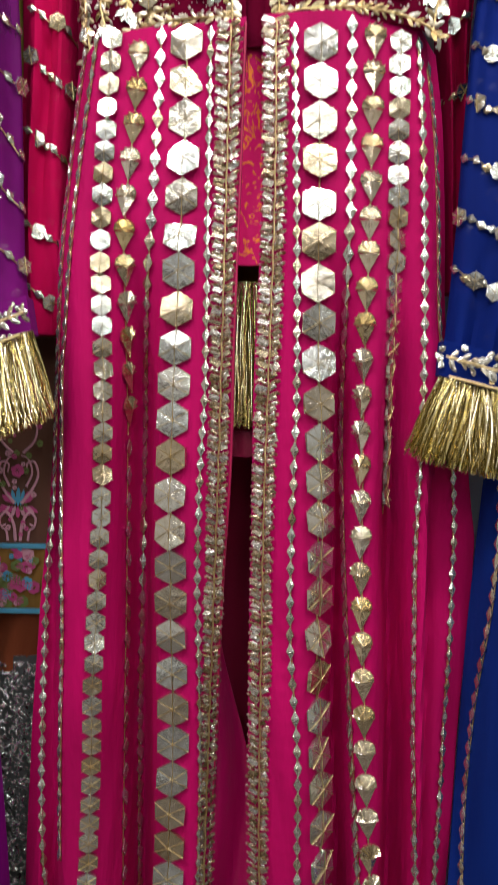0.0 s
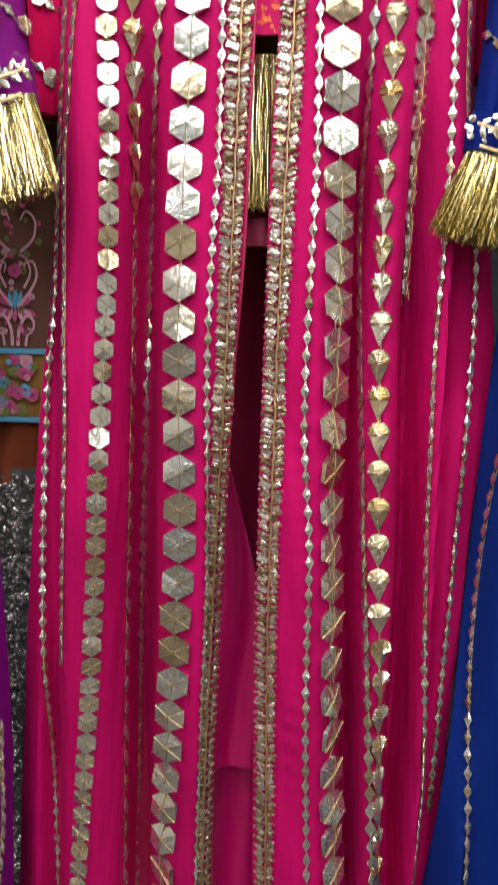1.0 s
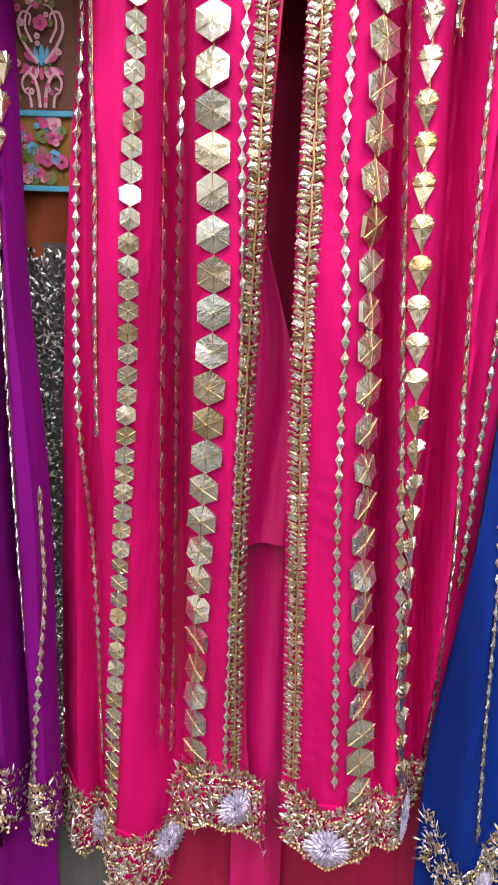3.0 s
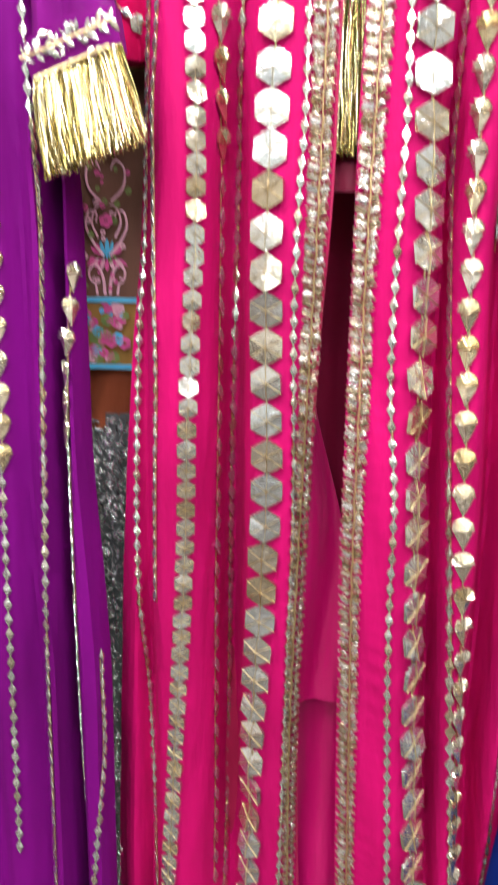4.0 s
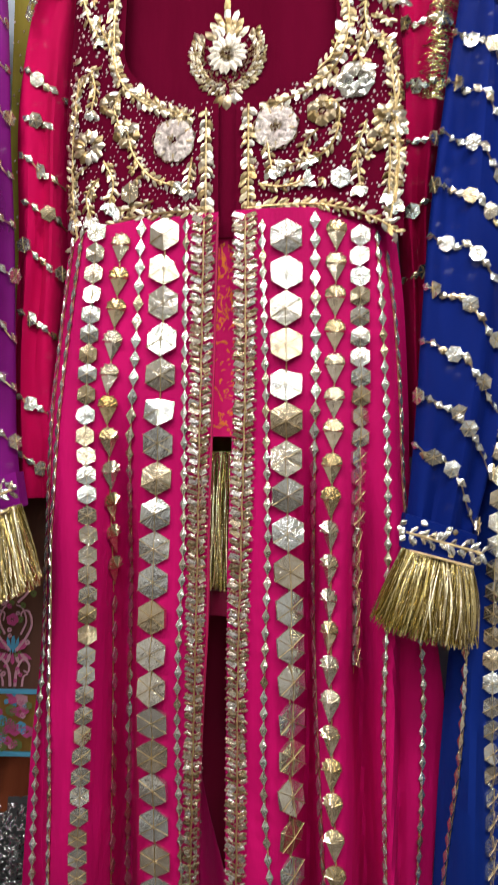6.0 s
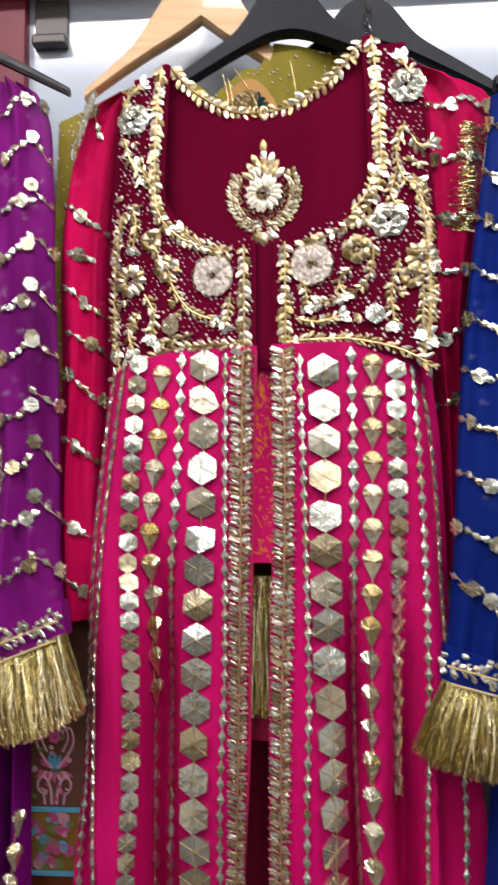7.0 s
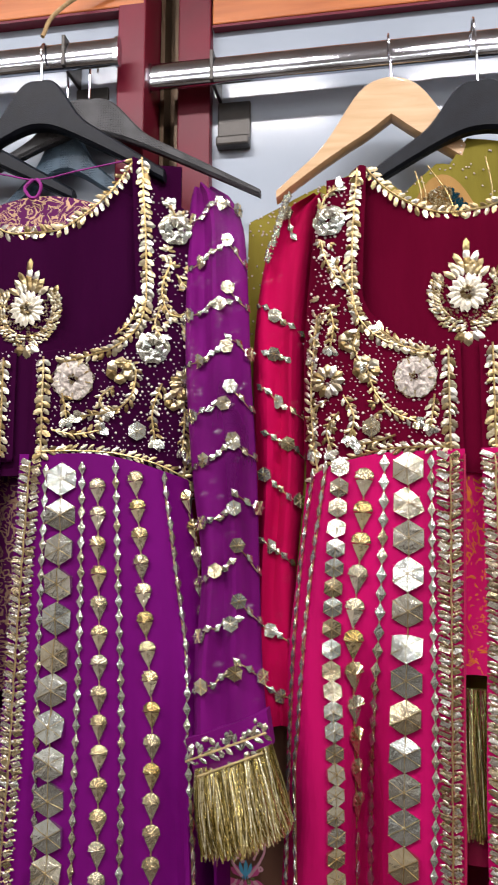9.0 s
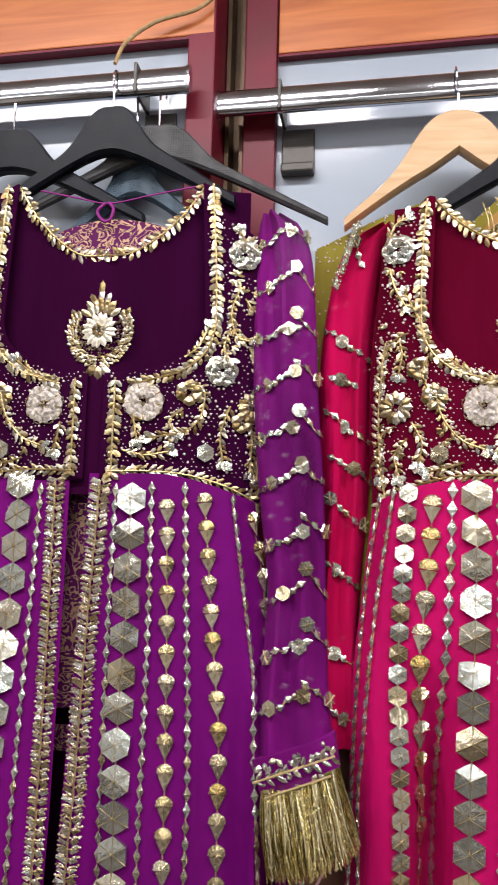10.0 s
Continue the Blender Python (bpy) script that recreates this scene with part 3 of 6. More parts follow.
def cabinet_front(lo, hi, lock_x):
    ob = thing("cabinet_front", ((lo[0] + hi[0]) / 2, lo[1], lo[2]), "orange cherry veneer cabinet front over the rail", "cabinet", "cabinet fronts")
    bm = bmesh.new()
    box(bm, lo, hi, 0.002)
    body = part("panel", bm, CHERRY, ob)
    bm = bmesh.new()
    box(bm, (lo[0], lo[1] + 0.001, lo[2] - 0.0045), (hi[0], hi[1], lo[2] - 0.0005))
    part("edge_strip", bm, LACQUER, ob, "dark red edge strip")
    bm = bmesh.new()
    for r, y in ((0.014, 0.0), (0.009, -0.004)):
        ring = [Vector((lock_x + r * math.cos(a * math.pi / 10), lo[1] + y - 0.002, lo[2] + 0.093 + r * math.sin(a * math.pi / 10))) for a in range(20)]
        vs = [bm.verts.new(p) for p in ring]
        ws = [bm.verts.new(p + Vector((0, 0.006, 0))) for p in ring]
        bm.faces.new(vs)
        for k in range(20):
            bm.faces.new((vs[k], vs[(k + 1) % 20], ws[(k + 1) % 20], ws[k]))
    part("lock", bm, CHROME, body, "round chrome lock")


cabinet_front((-0.316, 0.975, 2.213), (1.5, 0.989, 2.60), -0.145)
cabinet_front((-2.3, 0.915, 2.213), (-0.399, 0.934, 2.60), -0.64)


def rail(x0, x1, y, z, free_end):
    """A flat oval chrome tube."""
    ob = thing("clothes_rail", ((x0 + x1) / 2, y, z), "shiny chrome oval clothes rail on wall brackets", "clothes rail", "clothes rails")
    bm = bmesh.new()
    ring = []
    for k in range(24):
        a = 2 * math.pi * k / 24
        ring.append((0.0085 * math.copysign(abs(math.cos(a)) ** 0.8, math.cos(a)), 0.0192 * math.copysign(abs(math.sin(a)) ** 0.7, math.sin(a))))
    ends = [[bm.verts.new((x, y + p[0], z + p[1])) for p in ring] for x in (x0, x1)]
    for k in range(24):
        bm.faces.new((ends[0][k], ends[0][(k + 1) % 24], ends[1][(k + 1) % 24], ends[1][k]))
    part("tube", bm, CHROME, ob, smooth=True)
    bm = bmesh.new()
    caps = [[bm.verts.new((free_end + dx, y + p[0] * s, z + p[1] * s)) for p in ring] for dx, s in ((-0.0025, 1.1), (0.0025, 1.1))]
    bm.faces.new(caps[0])
    bm.faces.new(caps[1][::-1])
    for k in range(24):
        bm.faces.new((caps[0][k], caps[1][k], caps[1][(k + 1) % 24], caps[0][(k + 1) % 24]))
    part("end_cap", bm, CHROME, ob)
    return ob


def bracket(parent, x, y, z, wall):
    bm = bmesh.new()
    box(bm, (x - 0.0025, y - 0.012, z - 0.018), (x + 0.0025, wall, z + 0.026), 0.001)
    part("bracket", bm, STEEL, parent, "dull steel bracket arm")
    bm = bmesh.new()
    box(bm, (x - 0.003, wall - 0.006, z - 0.092), (x + 0.045, wall - 0.0005, z - 0.02), 0.002)
    box(bm, (x - 0.003, wall - 0.020, z - 0.092), (x + 0.045, wall - 0.004, z - 0.077), 0.003)
    part("bracket_plate", bm, STEEL, parent, "dull steel wall plate with a folded foot")


right_rail = rail(-0.398, 1.5, 0.938, 2.116, -0.398)
bracket(right_rail, -0.306, 0.938, 2.116, 0.99)
left_rail = rail(-2.3, -0.426, 0.884, 2.124, -0.426)
bracket(left_rail, -0.50, 0.884, 2.124, 0.935)

# frames for the unseen lights
for lx, ly, lw, ld, watts in LAMPS:
    ob = new("ceiling_light")
    ob.location = (lx, ly, CEILING - 0.04)
    tagged(ob, "unseen long white ceiling light with a slim frame", "ceiling light", "ceiling lights")
    bm = bmesh.new()
    x, y, w, d, t = lx / UNIT, ly / UNIT, lw / UNIT / 2, ld / UNIT / 2, 0.02
    z0, z1 = TOP - 0.05, TOP - 0.001
    for lo, hi in (((x - w - t, y - d - t, z0), (x + w + t, y - d, z1)), ((x - w - t, y + d, z0), (x + w + t, y + d + t, z1)),
                   ((x - w - t, y - d, z0), (x - w, y + d, z1)), ((x + w, y - d, z0), (x + w + t, y + d, z1))):
        box(bm, lo, hi)
    part("frame", bm, CREAM, ob)


def bump_at(x, c, s):
    return math.exp(-((x - c) / s) ** 2)


def ramp01(v):
    v = min(1.0, max(0.0, v))
    return v * v * (3 - 2 * v)


# ---- hangers ----
def hanger(name, x, y, z, half, drop, mat, label, hook_z, lean=0.0, thick=0.011, neck=0.03, notch=False, chain_on=False, broad=0.24, slim=1.0):
    """A shoulder hanger: swelling head, two falling arms and a wire hook over the rail. lean: how far the arm tips swing in depth."""
    ob = thing(name, (x, y, z), label, "clothes hanger", "clothes hangers")
    bm = bmesh.new()
    n = 28
    rows = []
    for i in range(-n, n + 1):
        f = i / n
        a = abs(f)
        px, py = x + half * f, y + lean * f
        mid = z - drop * ((a ** 1.2) if notch else (math.sqrt(a * a + 0.03) - 0.173) * 1.19)
        dome = math.exp(-(a / broad) ** 3)
        tall = neck * 1.05 * dome + (0.012 + 0.009 * (1 - a)) * slim
        dep = thick * (1 - 0.25 * a)
        low = mid - (0.006 + 0.012 * (1 - a)) * slim + (0.010 * (1 - min(1, a / 0.3)) ** 2 if notch else 0)
        hi = mid + tall * 0.85 + (drop * a ** 1.2) * 0.8 * dome
        rows.append([bm.verts.new((px, py + s * dep, h)) for s, h in ((-0.55, low), (-1, low + 0.004), (-1, hi - 0.004), (-0.5, hi), (0.5, hi), (1, hi - 0.004), (1, low + 0.004), (0.55, low))])
    for a, b in zip(rows, rows[1:]):
        for k in range(8):
            bm.faces.new((a[k], a[(k + 1) % 8], b[(k + 1) % 8], b[k]))
    bm.faces.new(rows[0][::-1])
    bm.faces.new(rows[-1])
    part("shoulder_bar", bm, mat, ob, smooth=True)
    bm = bmesh.new()
    r = 0.017
    pts = [(x, y, z + neck * 0.8)]
    top = hook_z - r + 0.004
    pts += [(x, y, z + neck + (top - z - neck) * q) for q in (0.3, 0.7)]
    for k in range(11):
        a = -0.25 + k / 10 * 3.7
        pts.append((x - 0.002, y + r - r * math.cos(a), top + r * math.sin(a)))
    tube(bm, smooth_line(pts, 44), 0.0016, 7)
    part("hook", bm, CHROME, ob, "thin chrome wire hook", smooth=True)
    if chain_on:
        bm = bmesh.new()
        for k in range(9):
            c = Vector((x + 0.004 * math.sin(k * 2), y - thick - 0.004, z + 0.03 - 0.0085 * k))
            loop = [c + Vector((0.003 * math.cos(a * 1.05) * (1 if k % 2 else 0.3), 0.003 * math.cos(a * 1.05) * (0.3 if k % 2 else 1), 0.0062 * math.sin(a * 1.05))) for a in range(7)]
            tube(bm, loop, 0.0008, 4)
        part("tag_chain", bm, CHROME, ob, "small chrome link chain", kind="stuff")
    return ob


RAILTOP = 2.133
hanger("wooden_hanger", -0.063, 0.915, 2.016, 0.148, 0.108, BEECH, "pale beech wooden hanger on the chrome rail", RAILTOP, 0.012, 0.012, 0.036, notch=True, broad=0.42)
hanger("plastic_hanger", 0.044, 0.90, 1.993, 0.185, 0.095, BLACK, "matt black plastic hanger holding the magenta dress", RAILTOP, -0.02, 0.011, 0.034)
hanger("plastic_hanger", 0.148, 0.925, 1.99, 0.185, 0.10, BLACK, "black plastic hanger with a chain tag", RAILTOP, 0.0, 0.010, 0.028, chain_on=True)
hanger("plastic_hanger", 0.50, 0.90, 2.0, 0.2, 0.10, BLACK, "black plastic hanger holding the blue dress", RAILTOP, 0.0, 0.011, 0.034)
hanger("plastic_hanger", -0.527, 0.868, 2.030, 0.175, 0.098, BLACK, "matt black plastic hanger holding the purple dress", 2.140, 0.0, 0.011, 0.036)
hanger("plastic_hanger", -0.468, 0.892, 2.024, 0.235, 0.108, BLACK_PIERCED, "dark grey plastic hanger with pierced arms", 2.142, 0.012, 0.009, 0.03, slim=0.62)
hanger("plastic_hanger", -0.68, 0.880, 2.02, 0.2, 0.10, BLACK, "black plastic hanger behind the purple dress", 2.142, 0.0, 0.011, 0.03)
hanger("plastic_hanger", -0.505, 0.905, 1.985, 0.125, 0.095, SLATE_PIERCED, "slate blue pierced plastic hanger hung behind the purple dress", 2.142, -0.015, 0.010, 0.026)


# ---- the dresses ----
class Dress:
    """What a long open-fronted dress needs: its centre, depth of the cloth, and colours."""


def bodice_edges(d, z):
    """Inner (neck or opening) and outer (armhole) half-widths of the front at height z."""
    if z > 1.768:
        inner = 0.121 - 0.006 * (z - 1.768) / 0.14
    elif z > 1.698:
        q = (1.768 - z) / 0.07
        inner = 0.121 - 0.109 * (1 - math.sqrt(max(0.0, 1 - q * q)))
    else:
        inner = 0.010
    zs, ws = (1.53, 1.60, 1.70, 1.78, 1.84, 1.885, 1.92), (0.190, 0.194, 0.194, 0.187, 0.182, 0.178, 0.150)
    return inner * d.wide, float(np.interp(z, zs, ws)) * d.wide


def waist_z(q):
    """Height of the waist seam, q: distance from the centre."""
    return 1.567 - 1.2 * max(0.0, q - 0.08) ** 1.7


def build_bodice(d):
    c, depth = d.centre, d.bodice
    bm = bmesh.new()
    for sgn in (-1, 1):
        def point(u, v, sgn=sgn):
            z = 1.904 + d.strap * (1 - u) + 0.010 * math.sin(math.pi * min(1, u * 1.4)) - 0.022 * u * u
            z += (1.562 - z) * min(1.0, v / 0.98)
            i, o = bodice_edges(d, z)
            q = i + (o - i) * u
            if v == 1.0:
                z = waist_z(q) - 0.002
            x = c + sgn * q
            return Vector((x, depth(x, z), z))
        sheet(bm, point, 22, 110, 0.003)
    bmesh.ops.recalc_face_normals(bm, faces=bm.faces)
    body = part("bodice", bm, d.velvet, d.ob, "dark velvet bodice with gold leaf embroidery", smooth=True)
    # inside of the back, with its own neckline
    def back(u, v):
        q = (u * 2 - 1) * 0.165 * d.wide
        rim = 1.852 + (0.050 + d.strap) * min(1.0, abs(q) / (0.115 * d.wide)) ** 2.2
        x = c + q
        z = rim + (1.545 - rim) * v
        return Vector((x, depth(x, z) + 0.012 + 0.006 * math.cos(u * 6.28), z))
    bm = bmesh.new()
    sheet(bm, back, 30, 24, 0.003)
    bmesh.ops.recalc_face_normals(bm, faces=bm.faces)
    part("back_panel", bm, d.velvet, body, "plain velvet inside of the back", smooth=True)
    behind = lambda x, z: depth(x, z) + 0.009
    # borders of leaves
    w = d.wide
    leaves, cords, beads, plates = bmesh.new(), bmesh.new(), bmesh.new(), bmesh.new()
    for s in (-1, 1):
        neck = [(0.106, 1.912 + d.strap), (0.112, 1.86), (0.114, 1.79), (0.1125, 1.765), (0.103, 1.737), (0.078, 1.713), (0.045, 1.700), (0.024, 1.693)]
        line = smooth_line([(c + s * (q + 0.019) * w, z - 0.010) for q, z in neck], 60)
        spray(leaves, cords, depth, line, 0.0080, 0.0122, 0.0082, 42, beads=beads)
        spray(leaves, cords, depth, [(c + s * 0.024 * w, 1.690 - 0.121 * k / 20) for k in range(21)], 0.0088, 0.0128, 0.0086, 42)
        hem = [(0.02, 1.5735), (0.06, 1.575), (0.10, 1.573), (0.14, 1.563), (0.168, 1.55), (0.184, 1.538)]
        spray(leaves, cords, depth, smooth_line([(c + s * q * w, z) for q, z in hem], 40), 0.0088, 0.0130, 0.0058, 34, beads=beads)
        side = [(0.176, 1.545), (0.183, 1.60), (0.184, 1.66), (0.180, 1.70), (0.176, 1.74)]
        spray(leaves, cords, depth, smooth_line([(c + s * q * w, z) for q, z in side], 40), 0.009, 0.012, 0.006, 45, beads=beads)
        rim = [(0.116, 1.905 + d.strap), (0.09, 1.881 + d.strap * 0.6), (0.06, 1.864 + d.strap * 0.25), (0.03, 1.854), (0.0, 1.851)]
        spray(leaves, cords, behind, smooth_line([(c + s * q * w, z) for q, z in rim], 40), 0.0088, 0.013, 0.0075, 48)
    # winding vines on the breast
    vines = [
        (-1, [(0.171, 1.835), (0.165, 1.81), (0.152, 1.785)]), (-1, [(0.148, 1.75), (0.165, 1.742), (0.179, 1.72), (0.181, 1.69)]),
        (-1, [(0.160, 1.745), (0.156, 1.725), (0.160, 1.70)]), (-1, [(0.145, 1.64), (0.133, 1.615), (0.137, 1.59)]),
        (-1, [(0.165, 1.635), (0.182, 1.62), (0.181, 1.575)]), (-1, [(0.117, 1.675), (0.109, 1.645), (0.088, 1.617), (0.062, 1.605)]),
        (-1, [(0.04, 1.635), (0.045, 1.60)]), (-1, [(0.128, 1.735), (0.135, 1.765), (0.152, 1.80)]), (-1, [(0.125, 1.72), (0.132, 1.70), (0.126, 1.68)]),
        (1, [(0.10, 1.685), (0.122, 1.68), (0.119, 1.645), (0.10, 1.625), (0.065, 1.617)]), (1, [(0.152, 1.66), (0.142, 1.625), (0.145, 1.59)]),
        (1, [(0.172, 1.735), (0.186, 1.70), (0.182, 1.67)]), (1, [(0.160, 1.815), (0.150, 1.78), (0.158, 1.75), (0.172, 1.745)]),
        (1, [(0.18, 1.66), (0.186, 1.62), (0.182, 1.57)]), (1, [(0.166, 1.655), (0.176, 1.63), (0.175, 1.58)]), (1, [(0.16, 1.66), (0.174, 1.668), (0.186, 1.655)]),
        (1, [(0.045, 1.645), (0.05, 1.615)]), (1, [(0.172, 1.84), (0.168, 1.865), (0.158, 1.89)]), (1, [(0.166, 1.80), (0.176, 1.785), (0.187, 1.79)]),
        (-1, [(0.172, 1.87), (0.165, 1.89), (0.15, 1.90)]), (1, [(0.10, 1.72), (0.115, 1.735), (0.125, 1.76)]),
        (1, [(0.035, 1.60), (0.06, 1.595), (0.085, 1.60)]), (-1, [(0.045, 1.685), (0.075, 1.695), (0.10, 1.715)]), (-1, [(0.15, 1.62), (0.165, 1.60), (0.16, 1.575)]),
        (1, [(0.10, 1.655), (0.085, 1.64), (0.09, 1.625)]), (-1, [(0.085, 1.59), (0.10, 1.585), (0.125, 1.58)]), (1, [(0.15, 1.76), (0.143, 1.735), (0.15, 1.72)])]
    for s, pts in vines:
        spray(leaves, cords, depth, smooth_line([(c + s * q * w, z) for q, z in pts], 24), 0.0080, 0.0108, 0.0056, 40, beads=beads, wild=14, cord=0.0013)
        end, before = pts[-1], pts[-2]
        way = math.atan2(s * (end[0] - before[0]), end[1] - before[1])
        for j in (-1, 0, 1):
            a = way + 0.75 * j
            place, turn = facing(depth, c + s * end[0] * w, end[1], (math.sin(a), math.cos(a)), 0.3)
            leaf(plates, place + turn.col[2] * 0.0024, turn, random.uniform(0.011, 0.016), random.uniform(0.007, 0.010), 0.0016)
    for k in range(20):
        z = random.uniform(1.585, 1.89)
        i, o = bodice_edges(d, z)
        if o - i < 0.045:
            continue
        x = c + random.choice((-1, 1)) * random.uniform(i + 0.03, o - 0.008)
        a = random.uniform(0, 6.3)
        for j in range(random.choice((3, 4, 5))):
            b = a + (j - 1.5) * 0.75
            place, turn = facing(depth, x, z, (math.sin(b), math.cos(b)), 0.25)
            leaf(leaves, place + turn.col[2] * 0.0015, turn, random.uniform(0.008, 0.012), 0.0045, 0.0016)
    part("leaf_border", leaves, GILT, body, "gold and silver foil leaf embroidery", kind="stuff")
    part("petal_foil", plates, PALE, body, "silver foil petals", kind="stuff")
    part("cord", cords, THREAD, body, "gold couched cord")
    part("bead_work", beads, SPARK, body, "pale gold beads", kind="stuff")
    for s, q, z, r, n, mat in ((-1, 0.061, 1.657, 0.0245, 11, LILAC), (1, 0.055, 1.662, 0.0245, 11, LILAC), (-1, 0.163, 1.658, 0.021, 12, GILT), (1, 0.176, 1.66, 0.02, 11, GILT),
                               (-1, 0.117, 1.67, 0.017, 7, GILT), (1, 0.105, 1.675, 0.017, 6, GILT), (-1, 0.137, 1.705, 0.014, 6, GILT), (1, 0.165, 1.64, 0.014, 6, GILT)):
        bm = bmesh.new()
        if mat == LILAC:
            blossom(bm, depth, c + s * q * w, z, r)
            edge = bmesh.new()
            place, turn = facing(depth, c + s * q * w, z)
            for k in range(90):
                a = k * math.pi / 45
                bead(edge, place + turn @ Vector((r * (1.0 + 0.05 * math.cos(9 * a)) * math.sin(a), r * (1.0 + 0.05 * math.cos(9 * a)) * math.cos(a), 0.003)), 0.0011)
            for k in range(26):
                a, e = random.uniform(0, 6.3), r * 0.26 * math.sqrt(random.random())
                bead(edge, place + turn @ Vector((e * math.cos(a), e * math.sin(a), 0.0065)), 0.0014)
            for k in range(9):  # gold strokes between the petals
                t = turn @ Matrix.Rotation(2 * math.pi * (k + 0.5) / 9, 3, "Z")
                leaf(edge, place + t @ Vector((0, r * 0.5, 0.0045)), t, r * 0.45, 0.0022, 0.001)
            part("flower_edge", edge, GILT, body, "gold beaded edge of a flower", kind="stuff")
        else:
            rosette(bm, depth, c + s * q * w, z, r, n)
        part("flower", bm, PEARL_LILAC if mat == LILAC else mat, body, "beaded silver flower" if mat == LILAC else "")
    for s, q, z, r in ((-1, 0.160, 1.858, 0), (1, 0.141, 1.705, 0), (1, 0.163, 1.858, 0), (-1, 0.112, 1.600, 1), (1, 0.125, 1.60, 1)):
        x = c + s * q * w
        place, turn = facing(depth, x, z)
        if r == 0:
            bm = bmesh.new()
            blossom(bm, depth, x, z, 0.020, 6)
            part("foil_flower", bm, PALE, body, "silver foil flower")
            continue
        piece("mirror_hexagon", HEX_SMALL[int(abs(q) * 1000) % 4], body, place + turn.col[2] * 0.003, turn)
    # medallion on the back panel: a rosette in a crescent, with a crown above
    bm = bmesh.new()
    mz = 1.752
    heart = bmesh.new()
    rosette(heart, lambda x, z: behind(x, z) - 0.004, c, mz, 0.023, 16, 0.4)
    part("medallion_heart", heart, PEARL, body, "silver petalled heart of the medallion", kind="stuff")
    rosette(bm, lambda x, z: behind(x, z) - 0.006, c, mz, 0.009, 9, 0.5)
    place, turn = facing(behind, c, mz)
    for ring_r, size in ((0.031, 0.0075), (0.0345, 0.007), (0.038, 0.0075), (0.0415, 0.0065)):
        for k in range(46):
            a = math.radians(-90 + (k - 22.5) * 5.3)
            rr = ring_r * (1 + 0.10 * math.sin(a) ** 4 * (math.sin(a) < 0))
            p = Vector((rr * math.cos(a), rr * math.sin(a) * 0.98, 0.003 + 0.001 * random.random()))
            way = a + (0.9 if k > 22 else -0.9) - math.pi / 2 + random.uniform(-0.5, 0.5)
            leaf(bm, place + turn @ p, turn @ Matrix.Rotation(way, 3, "Z"), size * random.uniform(0.7, 1.1), 0.0034, 0.0018)
    for y, spread, n, size in ((0.022, 1.0, 7, 0.018), (0.030, 0.75, 5, 0.017), (0.038, 0.5, 3, 0.017), (0.046, 0.0, 1, 0.020)):
        for k in range(n):
            q = 0 if n == 1 else (2 * k / (n - 1) - 1)
            leaf(bm, place + turn @ Vector((0.012 * q * spread, y - 0.004 * abs(q), 0.003 + 0.02 * (y - 0.02))), turn @ Matrix.Rotation(-q * spread * 0.9, 3, "Z"), size, 0.0085, 0.0025)
    for k in (-1, 1):
        for j in range(2):
            leaf(bm, place + turn @ Vector((k * (0.028 + 0.005 * j), 0.016 + 0.003 * (j % 2), 0.003)), turn @ Matrix.Rotation(-k * (0.2 + 0.25 * j), 3, "Z"), 0.012, 0.007, 0.004)
    for k in (-1, 0, 1):
        leaf(bm, place + turn @ Vector((0.004 * k, -0.045, 0.003)), turn @ Matrix.Rotation(math.pi + k * 0.75, 3, "Z"), 0.018, 0.012, 0.004)
    for k in range(420):
        a, q = random.uniform(0, 6.3), random.uniform(0.022, 0.045)
        if math.sin(a) < 0.55:
            bead(bm, place + turn @ Vector((q * math.cos(a), q * math.sin(a) * 0.95, 0.004)), 0.0014)
    part("medallion", bm, GILT, body, "gold and silver embroidered medallion", kind="stuff")
    bm = bmesh.new()
    z, row = 1.572, 0
    while z < 1.905:  # rows of tiny dots, set askew
        i, o = bodice_edges(d, z)
        for sgn in (-1, 1):
            q = i + 0.006 + (row % 2) * 0.003
            while q < o - 0.003:
                x, h = c + sgn * (q + random.uniform(-0.0012, 0.0012)), z + random.uniform(-0.0012, 0.0012)
                if random.random() < 0.62:
                    bead(bm, Vector((x, depth(x, h) - 0.0006, h)), random.choice((0.0008, 0.0009, 0.0010, 0.0012, 0.0020)))
                q += 0.0064
        z += 0.0052
        row += 1
    part("sequin_dots", bm, SPARK, body, "scattered silver sequin dots", kind="stuff")
    return body


def skirt_panel(d, edge_in, edge_out, hem, label="", rows=230, cols=60):
    """One front half of the skirt, from the waist seam to the hem line hem(x)."""
    c, depth = d.centre, d.skirt
    def point(u, v):
        x0, x1 = edge_in(1.56), edge_out(1.56)
        top = waist_z(abs(x0 + (x1 - x0) * u - c)) + 0.004
        low = hem(edge_in(0.15) + (edge_out(0.15) - edge_in(0.15)) * u)
        z = top + (low - top) * v
        x = edge_in(z) + (edge_out(z) - edge_in(z)) * u
        return Vector((x, depth(x, z), z))
    bm = bmesh.new()
    sheet(bm, point, cols, rows, 0.0015)
    bmesh.ops.recalc_face_normals(bm, faces=bm.faces)
    return part("skirt_panel", bm, d.cloth, d.ob, label, smooth=True)


